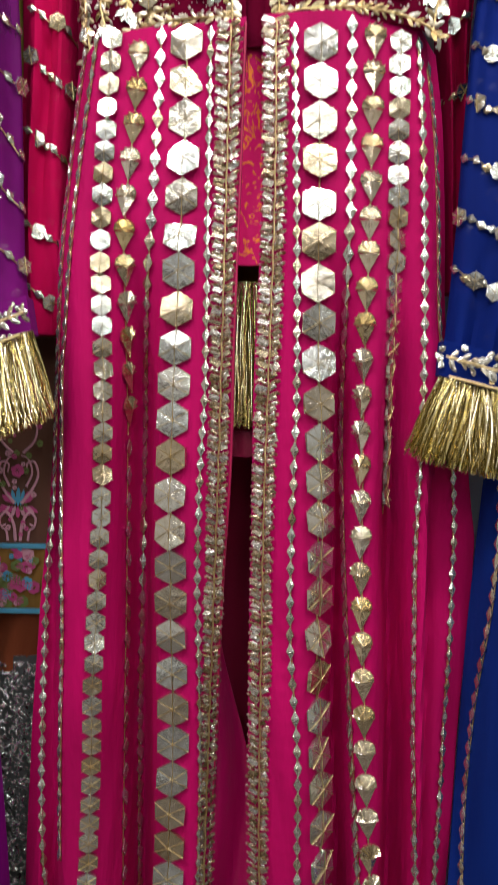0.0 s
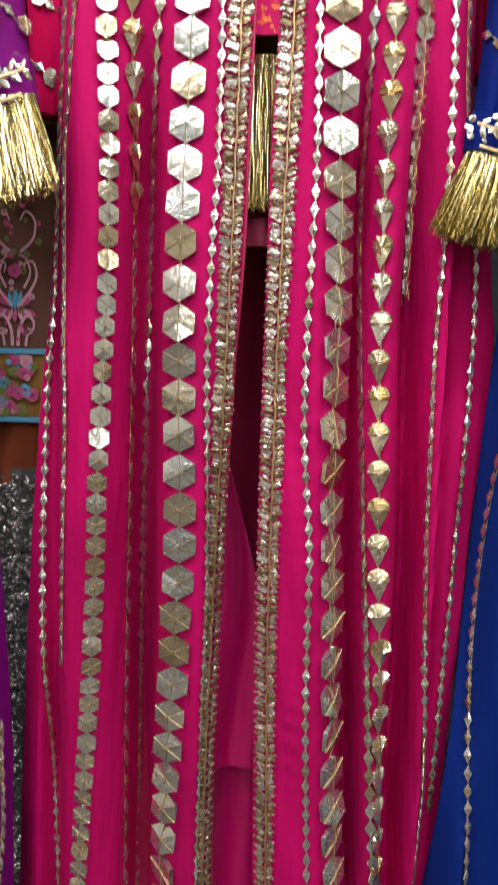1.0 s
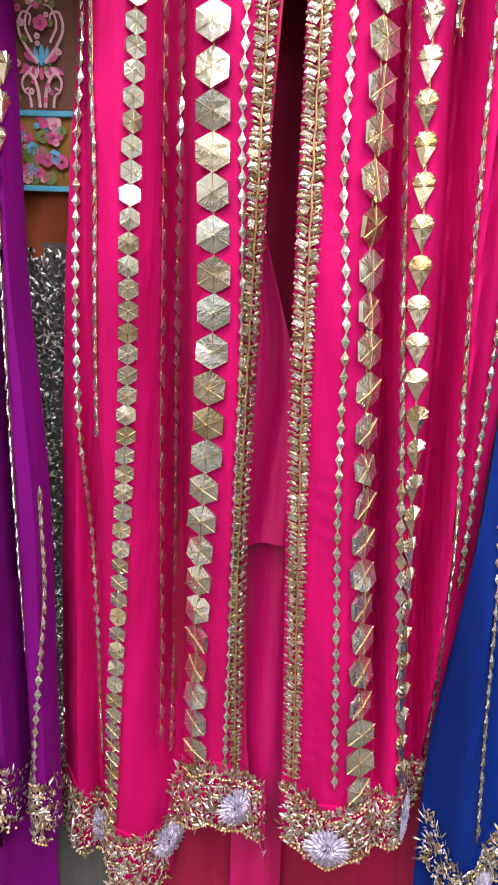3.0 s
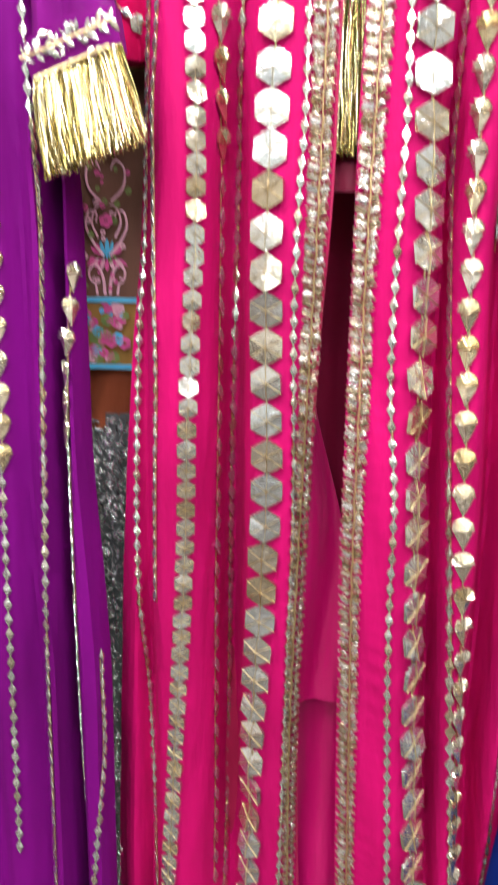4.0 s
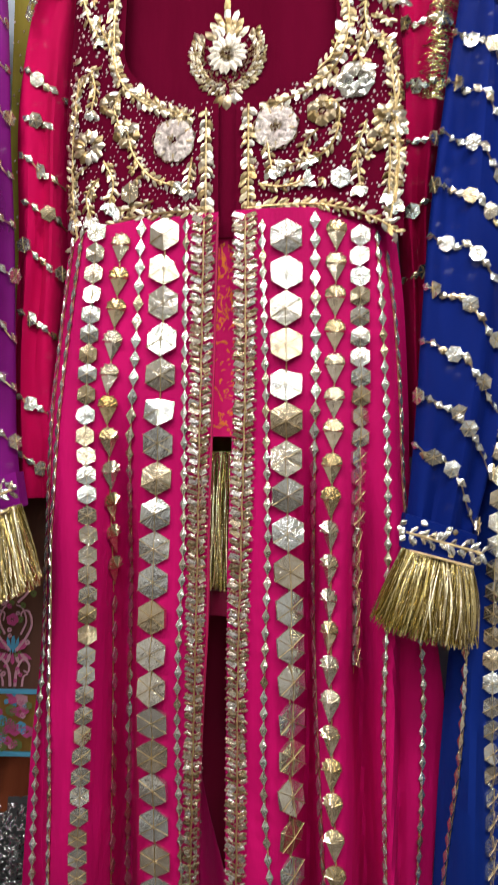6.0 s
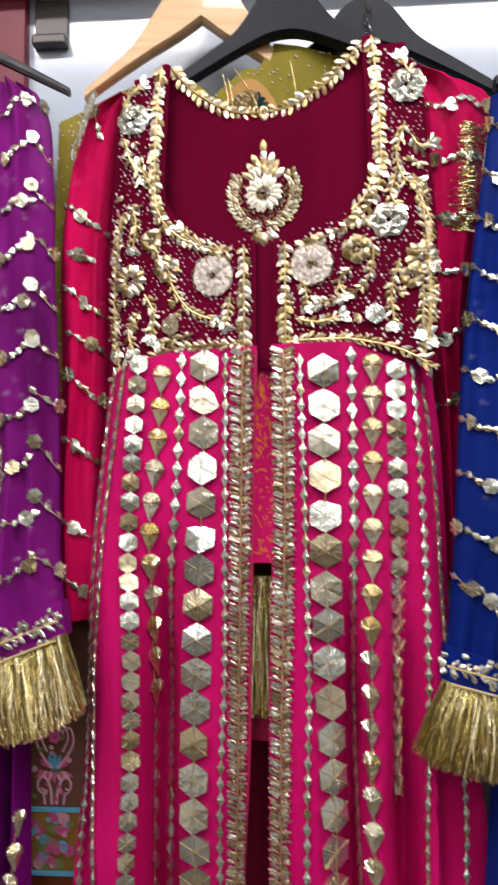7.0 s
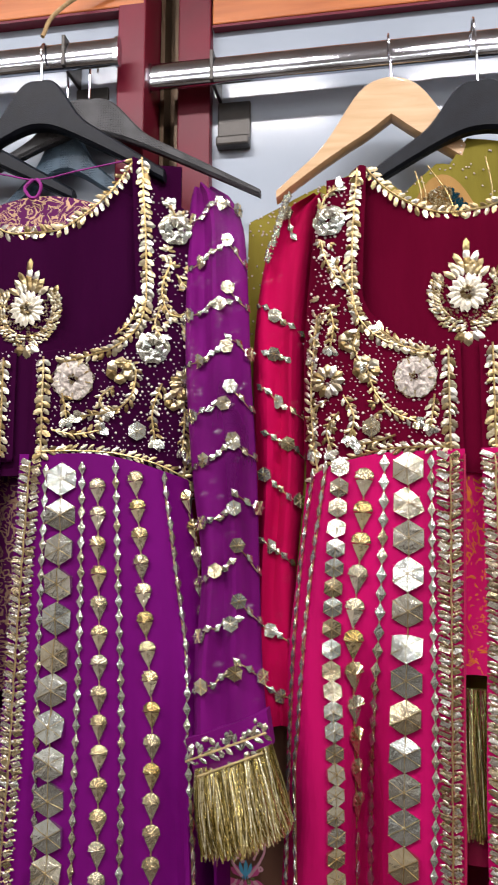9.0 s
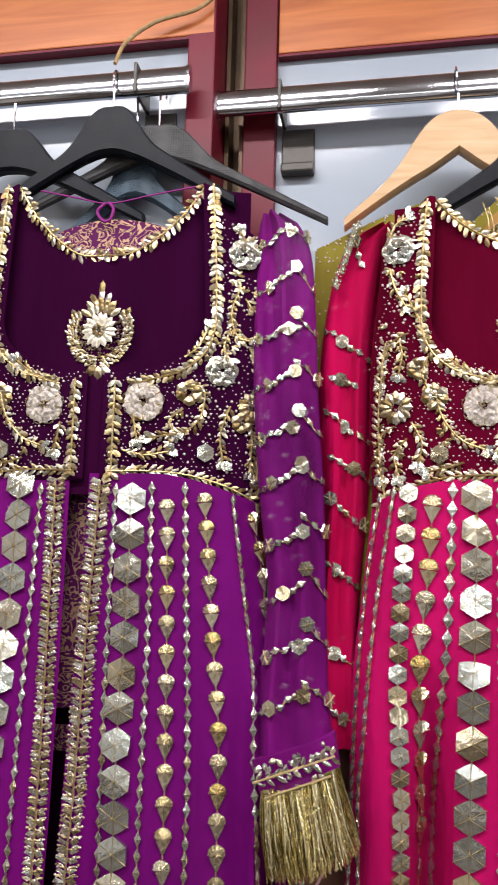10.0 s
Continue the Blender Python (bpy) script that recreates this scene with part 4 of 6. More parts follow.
def placket(panel, depth, line, top, bottom, width_top, width_low):
    """The broad leaf braid along a front edge."""
    leaves, cords, beads = bmesh.new(), bmesh.new(), bmesh.new()
    z = top
    step = 0.0110
    k = 0
    while z > bottom:
        f = (top - z) / (top - bottom)
        w = width_top + (width_low - width_top) * f
        x = line(z)
        for sgn in (-1, 1):
            a = math.radians(random.uniform(58, 74)) * sgn
            place, turn = facing(depth, x + sgn * w * 0.05, z + random.uniform(-0.001, 0.001), (math.sin(a), math.cos(a)), 0.22)
            plate(leaves, place + turn.col[2] * 0.0022, turn, w * 0.47 * random.uniform(0.85, 1.1), 0.0062 * random.uniform(0.8, 1.15), sgn * 0.0012, 0.0014 * random.uniform(0.4, 1.6))
            for j in range(7):
                q = (j + 0.6) / 7
                place, turn = facing(depth, x + sgn * w * 0.53 * q, z - step * 0.55 + 0.003 * q + random.uniform(-0.0012, 0.0012), (0, 1))
                bead(beads, place + turn.col[2] * 0.0035, random.uniform(0.0013, 0.0021))
            a = math.radians(random.uniform(50, 80)) * sgn
            place, turn = facing(depth, x + sgn * w * 0.1, z - step * 0.5, (math.sin(a), math.cos(a)), 0.3)
            leaf(leaves, place + turn.col[2] * 0.002, turn, w * 0.42, 0.0036, 0.0016)
        z -= step * random.uniform(0.92, 1.08)
    pts = []
    n = 120
    for k in range(n + 1):
        zz = top + (bottom - top) * k / n
        x = line(zz) + 0.0006 * math.sin(k * 1.7)
        pts.append(Vector((x, depth(x, zz) - 0.006, zz)))
    tube(cords, pts, 0.0011, 5)
    part("leaf_braid", leaves, BRAID, panel, "silver and gold leaf braid", kind="stuff")
    part("braid_cord", cords, THREAD, panel)
    part("bead_edge", beads, GILT, panel, kind="stuff")


def piping(panel, depth, line, top, bottom, mat):
    bm = bmesh.new()
    pts = []
    for k in range(121):
        z = top + (bottom - top) * k / 120
        x = line(z)
        pts.append(Vector((x, depth(x, z) - 0.001, z)))
    tube(bm, pts, 0.0016, 6)
    part("piping", bm, mat, panel, "satin piped edge", smooth=True)


def hem_band(panel, depth, hem, x0, x1, tall, under):
    """The crusted, scalloped band along the hem."""
    def point(u, v):
        x = x0 + (x1 - x0) * u
        z = hem(x) + tall * (1 - v) + 0.006 * math.sin(u * 25) * (1 - v)
        return Vector((x, depth(x, z) - 0.003 - 0.004 * math.sin(v * math.pi), z))
    bm = bmesh.new()
    sheet(bm, point, 40, 8, 0.003)
    bmesh.ops.recalc_face_normals(bm, faces=bm.faces)
    band = part("hem_band", bm, under, panel, "scalloped hem crusted with gold beads and foil", smooth=True)
    gold, silver, rim = bmesh.new(), bmesh.new(), bmesh.new()
    front = lambda x, z: depth(x, z) - 0.009
    for k in range(int(abs(x1 - x0) * 7800)):
        x = x0 + (x1 - x0) * random.random()
        v = random.random()
        z = hem(x) + tall * v
        a = random.gauss(0, 0.7) if v > 0.85 else random.uniform(0, 6.3)
        place, turn = facing(front, x, z, (math.sin(a), math.cos(a)), 0.5)
        if random.random() < 0.6:
            leaf(random.choice((gold, gold, silver)), place, turn, random.uniform(0.006, 0.014), random.uniform(0.002, 0.005), 0.0026)
        else:
            bead(random.choice((gold, silver, silver)), place, random.uniform(0.0010, 0.0020))
    n = int(abs(x1 - x0) / 0.0042)
    for k in range(n):
        x = x0 + (x1 - x0) * k / n
        for dz, r in ((0.0, 0.0026), (tall * 0.86, 0.0022)):
            place, turn = facing(front, x, hem(x) + dz)
            bead(rim, place - Vector((0, 0.002, 0)), r)
        for j in range(2):  # thread ends standing up along the top
            place, turn = facing(front, x + random.uniform(0, 0.004), hem(x) + tall * random.uniform(0.9, 1.0), (random.uniform(-0.6, 0.6), 1), 0.3)
            leaf(gold, place, turn, random.uniform(0.006, 0.013), 0.0016, 0.001)
    part("gold_crust", gold, GILT, panel, "gold leaf strokes and thread ends", kind="stuff")
    part("silver_crust", silver, LILAC, panel, "lilac and silver beads", kind="stuff")
    part("bead_row", rim, THREAD, panel, "rows of round gold beads", kind="stuff")
    count = max(1, int(abs(x1 - x0) / 0.085))
    for k in range(count):
        x = x0 + (x1 - x0) * (k + 0.6) / count
        bm = bmesh.new()
        over = lambda a, b: front(a, b) - 0.003
        rosette(bm, over, x, hem(x) + tall * 0.44, 0.029, 26, 0.3)
        rosette(bm, lambda a, b: front(a, b) - 0.006, x, hem(x) + tall * 0.44, 0.018, 18, 0.4)
        part("hem_flower", bm, LILAC_SILK, panel, "lilac and silver beaded flower")


def sleeve(d, rows, mat, lines, limit, pleats=3, label="", seed=0):
    """A hanging sleeve. rows: (z, left x, right x, front y) from the shoulder down; lines: sequin lines (z at the left edge, rise, phase)."""
    rows = smooth_line(rows, 40)
    zs = rows[::-1, 0]
    at = lambda z, k: float(np.interp(z, zs, rows[::-1, k]))
    def front(x, z):
        l, r = at(z, 1), at(z, 2)
        u = (x - l) / (r - l)
        q = max(0.0, 1 - (2 * u - 1) ** 2)
        return at(z, 3) + 0.022 * (1 - math.sqrt(q)) + 0.006 * math.sin(u * pleats * 6.28 + z * 4 + seed) + 0.0025 * math.sin(u * 17 - z * 9)
    bm = bmesh.new()
    nu, nv = 26, 50
    grid = []
    for j in range(nv + 1):
        z = rows[0, 0] + (rows[-1, 0] - rows[0, 0]) * j / nv
        l, r = at(z, 1), at(z, 2)
        row = []
        for i in range(nu + 1):
            u = 0.5 - 0.5 * math.cos(math.pi * i / nu)
            x = l + (r - l) * u
            row.append(bm.verts.new((x, front(x, z), z)))
        for i in range(nu - 1, 0, -1):
            u = 0.5 - 0.5 * math.cos(math.pi * i / nu)
            x = l + (r - l) * u
            row.append(bm.verts.new((x, at(z, 3) + 0.022 + 0.012 * math.sin(math.pi * u), z)))
        grid.append(row)
    m = len(grid[0])
    for a, b in zip(grid, grid[1:]):
        for k in range(m):
            bm.faces.new((a[k], b[k], b[(k + 1) % m], a[(k + 1) % m]))
    bm.faces.new(grid[0])
    bm.faces.new(grid[-1][::-1])
    bmesh.ops.recalc_face_normals(bm, faces=bm.faces)
    ob = part("sleeve", bm, mat, d.ob, label, smooth=True)
    cords = bmesh.new()
    for z0, rise, u0, u1, big in lines:
        pts = []
        n = max(2, int((u1 - u0) * 11 * (at(z0, 2) - at(z0, 1)) / 0.105 + 0.5))
        for k in range(n + 1):
            u = u0 + (u1 - u0) * k / n
            z = z0 + rise * (u - u0) + random.uniform(-0.003, 0.003)
            l, r = at(z, 1), at(z, 2)
            x = l + (r - l) * u
            place, turn = facing(lambda a, b: at(b, 3) + 0.03 * (2 * (a - l) / (r - l) - 1) ** 4, x, z, (1, rise / (r - l)), 0.16)
            place = Vector((x, front(x, z), z))
            pts.append(Vector((x, front(x, z) - 0.002, z)))
            if k % 4 == big:
                mesh = random.choice(HEX_TINY)
                nm = "mirror_hexagon"
            else:
                mesh = random.choice(DIAMONDS_TINY)
                nm = "mirror_diamond"
            piece(nm, mesh, ob, place + turn.col[2] * 0.003, turn @ Matrix.Rotation(random.uniform(-0.3, 0.3), 3, "Z"))
        tube(cords, pts, 0.0007, 4)
    part("thread", cords, THREAD, ob, "gold thread", kind="stuff")
    ghosts = bmesh.new()  # pieces sewn on the far side, seen through the sheer cloth
    for k in range(46):
        z = random.uniform(rows[-1, 0] + 0.03, rows[0, 0] - 0.03)
        l, r = at(z, 1), at(z, 2)
        x = l + (r - l) * random.uniform(0.1, 0.9)
        place, turn = facing(lambda p, q: at(q, 3) + 0.02, x, z, (1, 0.4), 0.3)
        add_diamond(ghosts, 0.009, 0.013, place, turn, 0.001)
    part("far_side_foil", ghosts, PALE, ob, kind="stuff")
    return ob, front


def cuff(sl, a0, b0, a1, b1, front, mat):
    """A leaf-worked band between an upper edge a0-b0 and a lower edge a1-b1 (x, z)."""
    def point(u, v):
        x = (a0[0] + (b0[0] - a0[0]) * u) * (1 - v) + (a1[0] + (b1[0] - a1[0]) * u) * v
        z = (a0[1] + (b0[1] - a0[1]) * u) * (1 - v) + (a1[1] + (b1[1] - a1[1]) * u) * v
        return Vector((x, front + 0.014 * (2 * u - 1) ** 2 - 0.004, z))
    bm = bmesh.new()
    sheet(bm, point, 16, 5, 0.026)
    bmesh.ops.recalc_face_normals(bm, faces=bm.faces)
    cf = part("cuff", bm, mat, sl, "cuff worked with foil leaves and gold cord", smooth=True)
    depth = lambda x, z: front - 0.006
    lv, cd = bmesh.new(), bmesh.new()
    mid = [((a0[0] + a1[0]) / 2, (a0[1] + a1[1]) / 2), ((b0[0] + b1[0]) / 2, (b0[1] + b1[1]) / 2)]
    line = [(mid[0][0] + (mid[1][0] - mid[0][0]) * k / 12, mid[0][1] + (mid[1][1] - mid[0][1]) * k / 12) for k in range(13)]
    tall = abs(a0[1] - a1[1])
    spray(lv, cd, depth, line, 0.0105, tall * 0.34, 0.0062, 50, beads=lv)
    for k in range(30):
        u, v, a = random.random(), random.uniform(0.1, 0.95), random.uniform(0, 6.3)
        x = (a0[0] + (b0[0] - a0[0]) * u) * (1 - v) + (a1[0] + (b1[0] - a1[0]) * u) * v
        z = (a0[1] + (b0[1] - a0[1]) * u) * (1 - v) + (a1[1] + (b1[1] - a1[1]) * u) * v
        place, turn = facing(lambda p, q: front - 0.0045 + 0.012 * (2 * u - 1) ** 2, x, z, (math.sin(a), math.cos(a)), 0.35)
        leaf(lv, place, turn, random.uniform(0.006, 0.011), 0.0065, 0.0018)
    low = [(a1[0] + (b1[0] - a1[0]) * k / 12, a1[1] + (b1[1] - a1[1]) * k / 12) for k in range(13)]
    tube(cd, [Vector((x, front - 0.006, z)) for x, z in low[1:-1]], 0.0014, 5)
    for me, mt, nm in ((lv, PALE, "cuff_leaves"), (cd, THREAD, "cuff_cord")):
        o = part(nm, me, mt, sl, kind="stuff" if nm == "cuff_leaves" else "")
    return cf


# magenta dress
pink = Dress()
pink.strap = 0.02
pink.centre, pink.wide, pink.cloth, pink.velvet = 0.019, 1.0, PINK, MAROON
pink.ob = thing("long_dress", (0.019, 0.85, 0.1), "magenta open-front dress with maroon velvet bodice and mirror strips", "dress", "hanging dresses")
P_LEFT = over_z([(-0.172, 1.54), (-0.186, 1.419), (-0.195, 1.331), (-0.199, 1.182), (-0.206, 1.06), (-0.217, 0.937), (-0.228, 0.777), (-0.240, 0.60), (-0.256, 0.28), (-0.262, 0.0)])
P_PIPE = over_z([(0.010, 1.58), (0.006, 1.417), (0.001, 1.243), (-0.001, 1.11), (-0.009, 0.97), (-0.016, 0.78), (-0.021, 0.65), (-0.020, 0.43), (-0.011, 0.23), (0.018, 0.10)])
P_INNER = over_z([(0.027, 1.58), (0.028, 1.398), (0.022, 1.207), (0.021, 1.078), (0.020, 0.916), (0.021, 0.70), (0.024, 0.52), (0.032, 0.23), (0.034, 0.05)])
P_RIGHT = over_z([(0.209, 1.54), (0.217, 1.469), (0.222, 1.357), (0.227, 1.243), (0.258, 1.071), (0.262, 1.0), (0.252, 0.837), (0.244, 0.70), (0.236, 0.51), (0.228, 0.365), (0.216, 0.20), (0.214, 0.0)])


P10 = over_z([(0.085, 1.60), (0.086, 1.31), (0.088, 1.186), (0.090, 1.03), (0.091, 0.87), (0.097, 0.72), (0.111, 0.435), (0.122, 0.25), (0.13, 0.1)])
P12 = over_z([(0.140, 1.60), (0.137, 1.367), (0.134, 1.219), (0.134, 1.044), (0.137, 0.93), (0.142, 0.80), (0.148, 0.69), (0.157, 0.48), (0.171, 0.25), (0.18, 0.1)])


def pink_bodice(x, z):
    q = abs(x - 0.019)
    return 0.838 - 0.18 * (x - 0.02) + 0.9 * max(0.0, q - 0.165) ** 1.3 + 0.05 * max(0.0, z - 1.84)


def pink_skirt(x, z):
    left = float(np.interp(z, (0.1, 0.45, 0.7, 0.86, 1.09, 1.55), (0.926, 0.907, 0.880, 0.866, 0.857, 0.850)))
    right = float(np.interp(z, (0.1, 0.45, 0.7, 0.86, 1.09, 1.55), (0.865, 0.837, 0.822, 0.818, 0.816, 0.818)))
    f = ramp01((x + 0.07) / 0.17)
    y = left * (1 - f) + right * f
    low = ramp01((1.45 - z) / 0.5)
    deep = ramp01((1.38 - z) / 0.25) * (0.4 + 0.6 * ramp01((z - 0.12) / 0.35))
    y += low * 0.066 * bump_at(x, P12(z) + 0.036 - 0.014 * ramp01((0.85 - z) / 0.35), 0.015)
    y += deep * (0.072 * bump_at(x, -0.104 - 0.004 * (1.1 - z), 0.019) + 0.052 * bump_at(x, P10(z) + 0.024 - 0.0036 * ramp01((1.22 - z) / 0.2), 0.0122))
    y -= deep * 0.007 * (bump_at(x, -0.16, 0.02) + bump_at(x, 0.145, 0.015))
    y += ramp01((1.2 - z) / 0.3) * (0.028 * bump_at(x, -0.197 - 0.01 * (1.1 - z), 0.011) + 0.010 * bump_at(x, 0.208, 0.008) - 0.008 * bump_at(x, -0.155, 0.025))
    y += ramp01((1.1 - z) / 0.4) * 0.022 * ramp01((x + 0.045) / 0.03) * (x < 0.012)
    y += 0.003 * math.sin(x * 47 + z * 2.5) * low + 0.0012 * math.sin(x * 120 + z * 3) * low + 0.0012 * math.sin(z * 19 + x * 40)
    pull = ramp01((x - 0.046) / 0.006) * ramp01((0.084 - x) / 0.02) * low  # puckers beside the braid
    y += 0.0008 * pull * math.sin(z * 330 + 2.5 * math.sin(z * 37) + 40 * x) * (0.6 + 0.4 * math.sin(z * 23))
    y += 0.0016 * low * math.sin(z * 31 + 5 * math.sin(x * 19)) * math.sin(x * 66 + z * 5)
    l, r = P_LEFT(z), P_RIGHT(z)
    y += 0.040 * ramp01((x - 0.201) / 0.012) * ramp01((1.2 - z) / 0.15)
    y += 0.035 * ramp01((l + 0.03 - x) / 0.035) + (0.04 - 0.03 * ramp01((1.25 - z) / 0.15)) * ramp01((x - r + 0.03) / 0.035)
    return y


pink.bodice, pink.skirt = pink_bodice, pink_skirt
build_bodice(pink)
hem_l = lambda x: float(np.interp(x, (-0.262, -0.198, -0.185, -0.118, -0.106, -0.06, -0.036, 0.02), (0.11, 0.065, 0.03, 0.03, 0.115, 0.145, 0.136, 0.112)))
hem_r = lambda x: float(np.interp(x, (0.03, 0.09, 0.14, 0.19, 0.22), (0.165, 0.138, 0.155, 0.175, 0.19)))
left_panel = skirt_panel(pink, P_LEFT, P_PIPE, hem_l)
right_panel = skirt_panel(pink, P_INNER, P_RIGHT, hem_r)
P7 = over_z([(-0.006, 1.58), (-0.009, 1.40), (-0.0125, 1.208), (-0.015, 1.08), (-0.020, 0.91), (-0.026, 0.70), (-0.030, 0.47), (-0.027, 0.20), (-0.027, 0.1)])
P8 = over_z([(0.040, 1.58), (0.041, 1.397), (0.037, 1.207), (0.034, 1.079), (0.033, 0.918), (0.033, 0.73), (0.038, 0.52), (0.045, 0.23), (0.045, 0.1)])
placket(left_panel, pink_skirt, P7, 1.562, 0.22, 0.027, 0.013)
placket(right_panel, pink_skirt, P8, 1.562, 0.25, 0.026, 0.019)
piping(left_panel, pink_skirt, lambda z: P_PIPE(z) - 0.0005, 1.565, 0.09, CRIMSON)
spare_l, spare_r = bmesh.new(), bmesh.new()
many, dia = [400], [150]
P5 = over_z([(-0.051, 1.60), (-0.054, 1.439), (-0.060, 1.279), (-0.065, 1.126), (-0.065, 0.97), (-0.062, 0.84), (-0.065, 0.70), (-0.075, 0.45), (-0.077, 0.1)])
P2 = over_z([(-0.126, 1.60), (-0.135, 1.472), (-0.142, 1.343), (-0.140, 1.213), (-0.141, 1.08), (-0.147, 0.93), (-0.152, 0.75), (-0.165, 0.50), (-0.176, 0.32), (-0.190, 0.05)])
P3 = over_z([(-0.099, 1.60), (-0.106, 1.478), (-0.117, 1.361), (-0.118, 1.258), (-0.118, 1.0)])
chain(left_panel, pink_skirt, P5, 1.551, 0.205, HEX_BIG, 0.0396, "mirror_hexagon", many)
chain(left_panel, pink_skirt, P2, 1.553, 0.08, HEX_SMALL, 0.0228, "mirror_hexagon", many)
chain(left_panel, pink_skirt, P3, 1.537, 1.14, DROPS, 0.0365, "mirror_teardrop", many)
chain(left_panel, pink_skirt, over_z([(-0.118, 1.2), (-0.120, 0.9), (-0.124, 0.6), (-0.125, 0.2)]), 1.125, 0.25, DIAMONDS_FAT, 0.031, "mirror_diamond", many)
for pts, top, low, fat in (
        ([(-0.077, 1.60), (-0.085, 1.42), (-0.093, 1.303), (-0.100, 1.183), (-0.104, 1.025), (-0.108, 0.88), (-0.112, 0.57), (-0.115, 0.1)], 1.557, 0.22, 1),
        ([(-0.026, 1.60), (-0.028, 1.402), (-0.029, 1.208), (-0.035, 1.082), (-0.036, 0.95), (-0.033, 0.8), (-0.036, 0.54), (-0.042, 0.1)], 1.557, 0.21, 0),
        ([(-0.145, 1.56), (-0.168, 1.402), (-0.181, 1.254), (-0.186, 1.194), (-0.183, 1.03), (-0.182, 0.91), (-0.188, 0.72), (-0.19, 0.5)], 1.553, 0.66, 0),
        ([(-0.160, 1.56), (-0.176, 1.46), (-0.187, 1.343), (-0.194, 1.20), (-0.198, 1.09), (-0.208, 0.97), (-0.213, 0.72), (-0.207, 0.53), (-0.202, 0.34), (-0.2, 0.2)], 1.545, 0.22, 0)):
    chain(left_panel, pink_skirt, over_z(pts), top, low, DIAMONDS_FAT if fat else DIAMONDS, 0.0212 if fat else 0.0172, "mirror_diamond", dia, spare_l)
dia = [150]
P13 = over_z([(0.164, 1.60), (0.165, 1.43), (0.164, 1.336), (0.161, 1.225), (0.161, 1.151), (0.160, 1.0)])
chain(right_panel, pink_skirt, P10, 1.538, 0.235, HEX_BIG, 0.0405, "mirror_hexagon", many)
chain(right_panel, pink_skirt, P12, 1.541, 0.26, DROPS, 0.0362, "mirror_teardrop", many)
chain(right_panel, pink_skirt, P13, 1.537, 1.06, HEX_SMALL, 0.0218, "mirror_hexagon", many)
for pts, top, low, fat in (
        ([(0.058, 1.60), (0.064, 1.356), (0.066, 1.184), (0.063, 1.06), (0.063, 0.94), (0.072, 0.80), (0.075, 0.636), (0.084, 0.434), (0.094, 0.24), (0.1, 0.1)], 1.55, 0.25, 0),
        ([(0.116, 1.60), (0.117, 1.41), (0.117, 1.185), (0.119, 1.05), (0.126, 0.88), (0.133, 0.76), (0.150, 0.5), (0.165, 0.3)], 1.555, 0.36, 1),
        ([(0.180, 1.57), (0.191, 1.396), (0.195, 1.209), (0.192, 1.02), (0.194, 0.86), (0.198, 0.72), (0.203, 0.565), (0.212, 0.373), (0.21, 0.2)], 1.535, 0.25, 0),
        ([(0.193, 1.52), (0.203, 1.45), (0.209, 1.37), (0.214, 1.25), (0.224, 1.15), (0.237, 1.06), (0.236, 0.937), (0.231, 0.82), (0.227, 0.7), (0.222, 0.5)], 1.515, 0.5, 0)):
    chain(right_panel, pink_skirt, over_z(pts), top, low, DIAMONDS_FAT if fat else DIAMONDS, 0.0205 if fat else 0.0172, "mirror_diamond", dia, spare_r)
part("diamond_chain", spare_l, PALE, left_panel, "small foil diamonds", kind="stuff")
part("diamond_chain", spare_r, PALE, right_panel, "small foil diamonds", kind="stuff")
hem_band(left_panel, pink_skirt, hem_l, -0.262, 0.014, 0.090, PINK)
hem_band(right_panel, pink_skirt, hem_r, 0.034, 0.216, 0.082, PINK)

# what shows in and under the opening
bm = bmesh.new()
sheet(bm, lambda u, v: Vector((-0.01 + 0.055 * u, 0.854 + 0.003 * math.sin(u * 9 + v * 4), 1.575 + (1.322 - 1.575) * v)), 8, 14, 0.003)
part("inner_placket", bm, ROSE_BROCADE, pink.ob, "rose brocade with gold thread figures", smooth=True)
bm = bmesh.new()
sheet(bm, lambda u, v: Vector((-0.01 + 0.055 * u, 0.868 + 0.002 * math.sin(u * 9), 1.146 - 0.028 * v)), 8, 3, 0.006)
part("inner_band", bm, CRIMSON, pink.ob, "crimson satin band", smooth=True)
tassel(pink.ob, (-0.012, 1.305), (0.044, 1.305), (-0.012, 1.160), (0.044, 1.160), 0.862, 260, 3)


def folds(x0, x1, z0, z1, y, amp, count, seed):
    rnd = random.Random(seed)
    ph = [rnd.uniform(0, 6.3) for _ in range(4)]
    def point(u, v):
        q = u * count * 6.28
        return Vector((x0 + (x1 - x0) * u + 0.006 * math.sin(v * 4 + ph[0]), y + amp * (math.sin(q + ph[1] + 0.6 * v) + 0.4 * math.sin(2.3 * q + ph[2])) * (0.4 + 0.6 * v), z0 + (z1 - z0) * v))
    bm = bmesh.new()
    sheet(bm, point, 60, 30, 0.002)
    bmesh.ops.recalc_face_normals(bm, faces=bm.faces)
    return bm


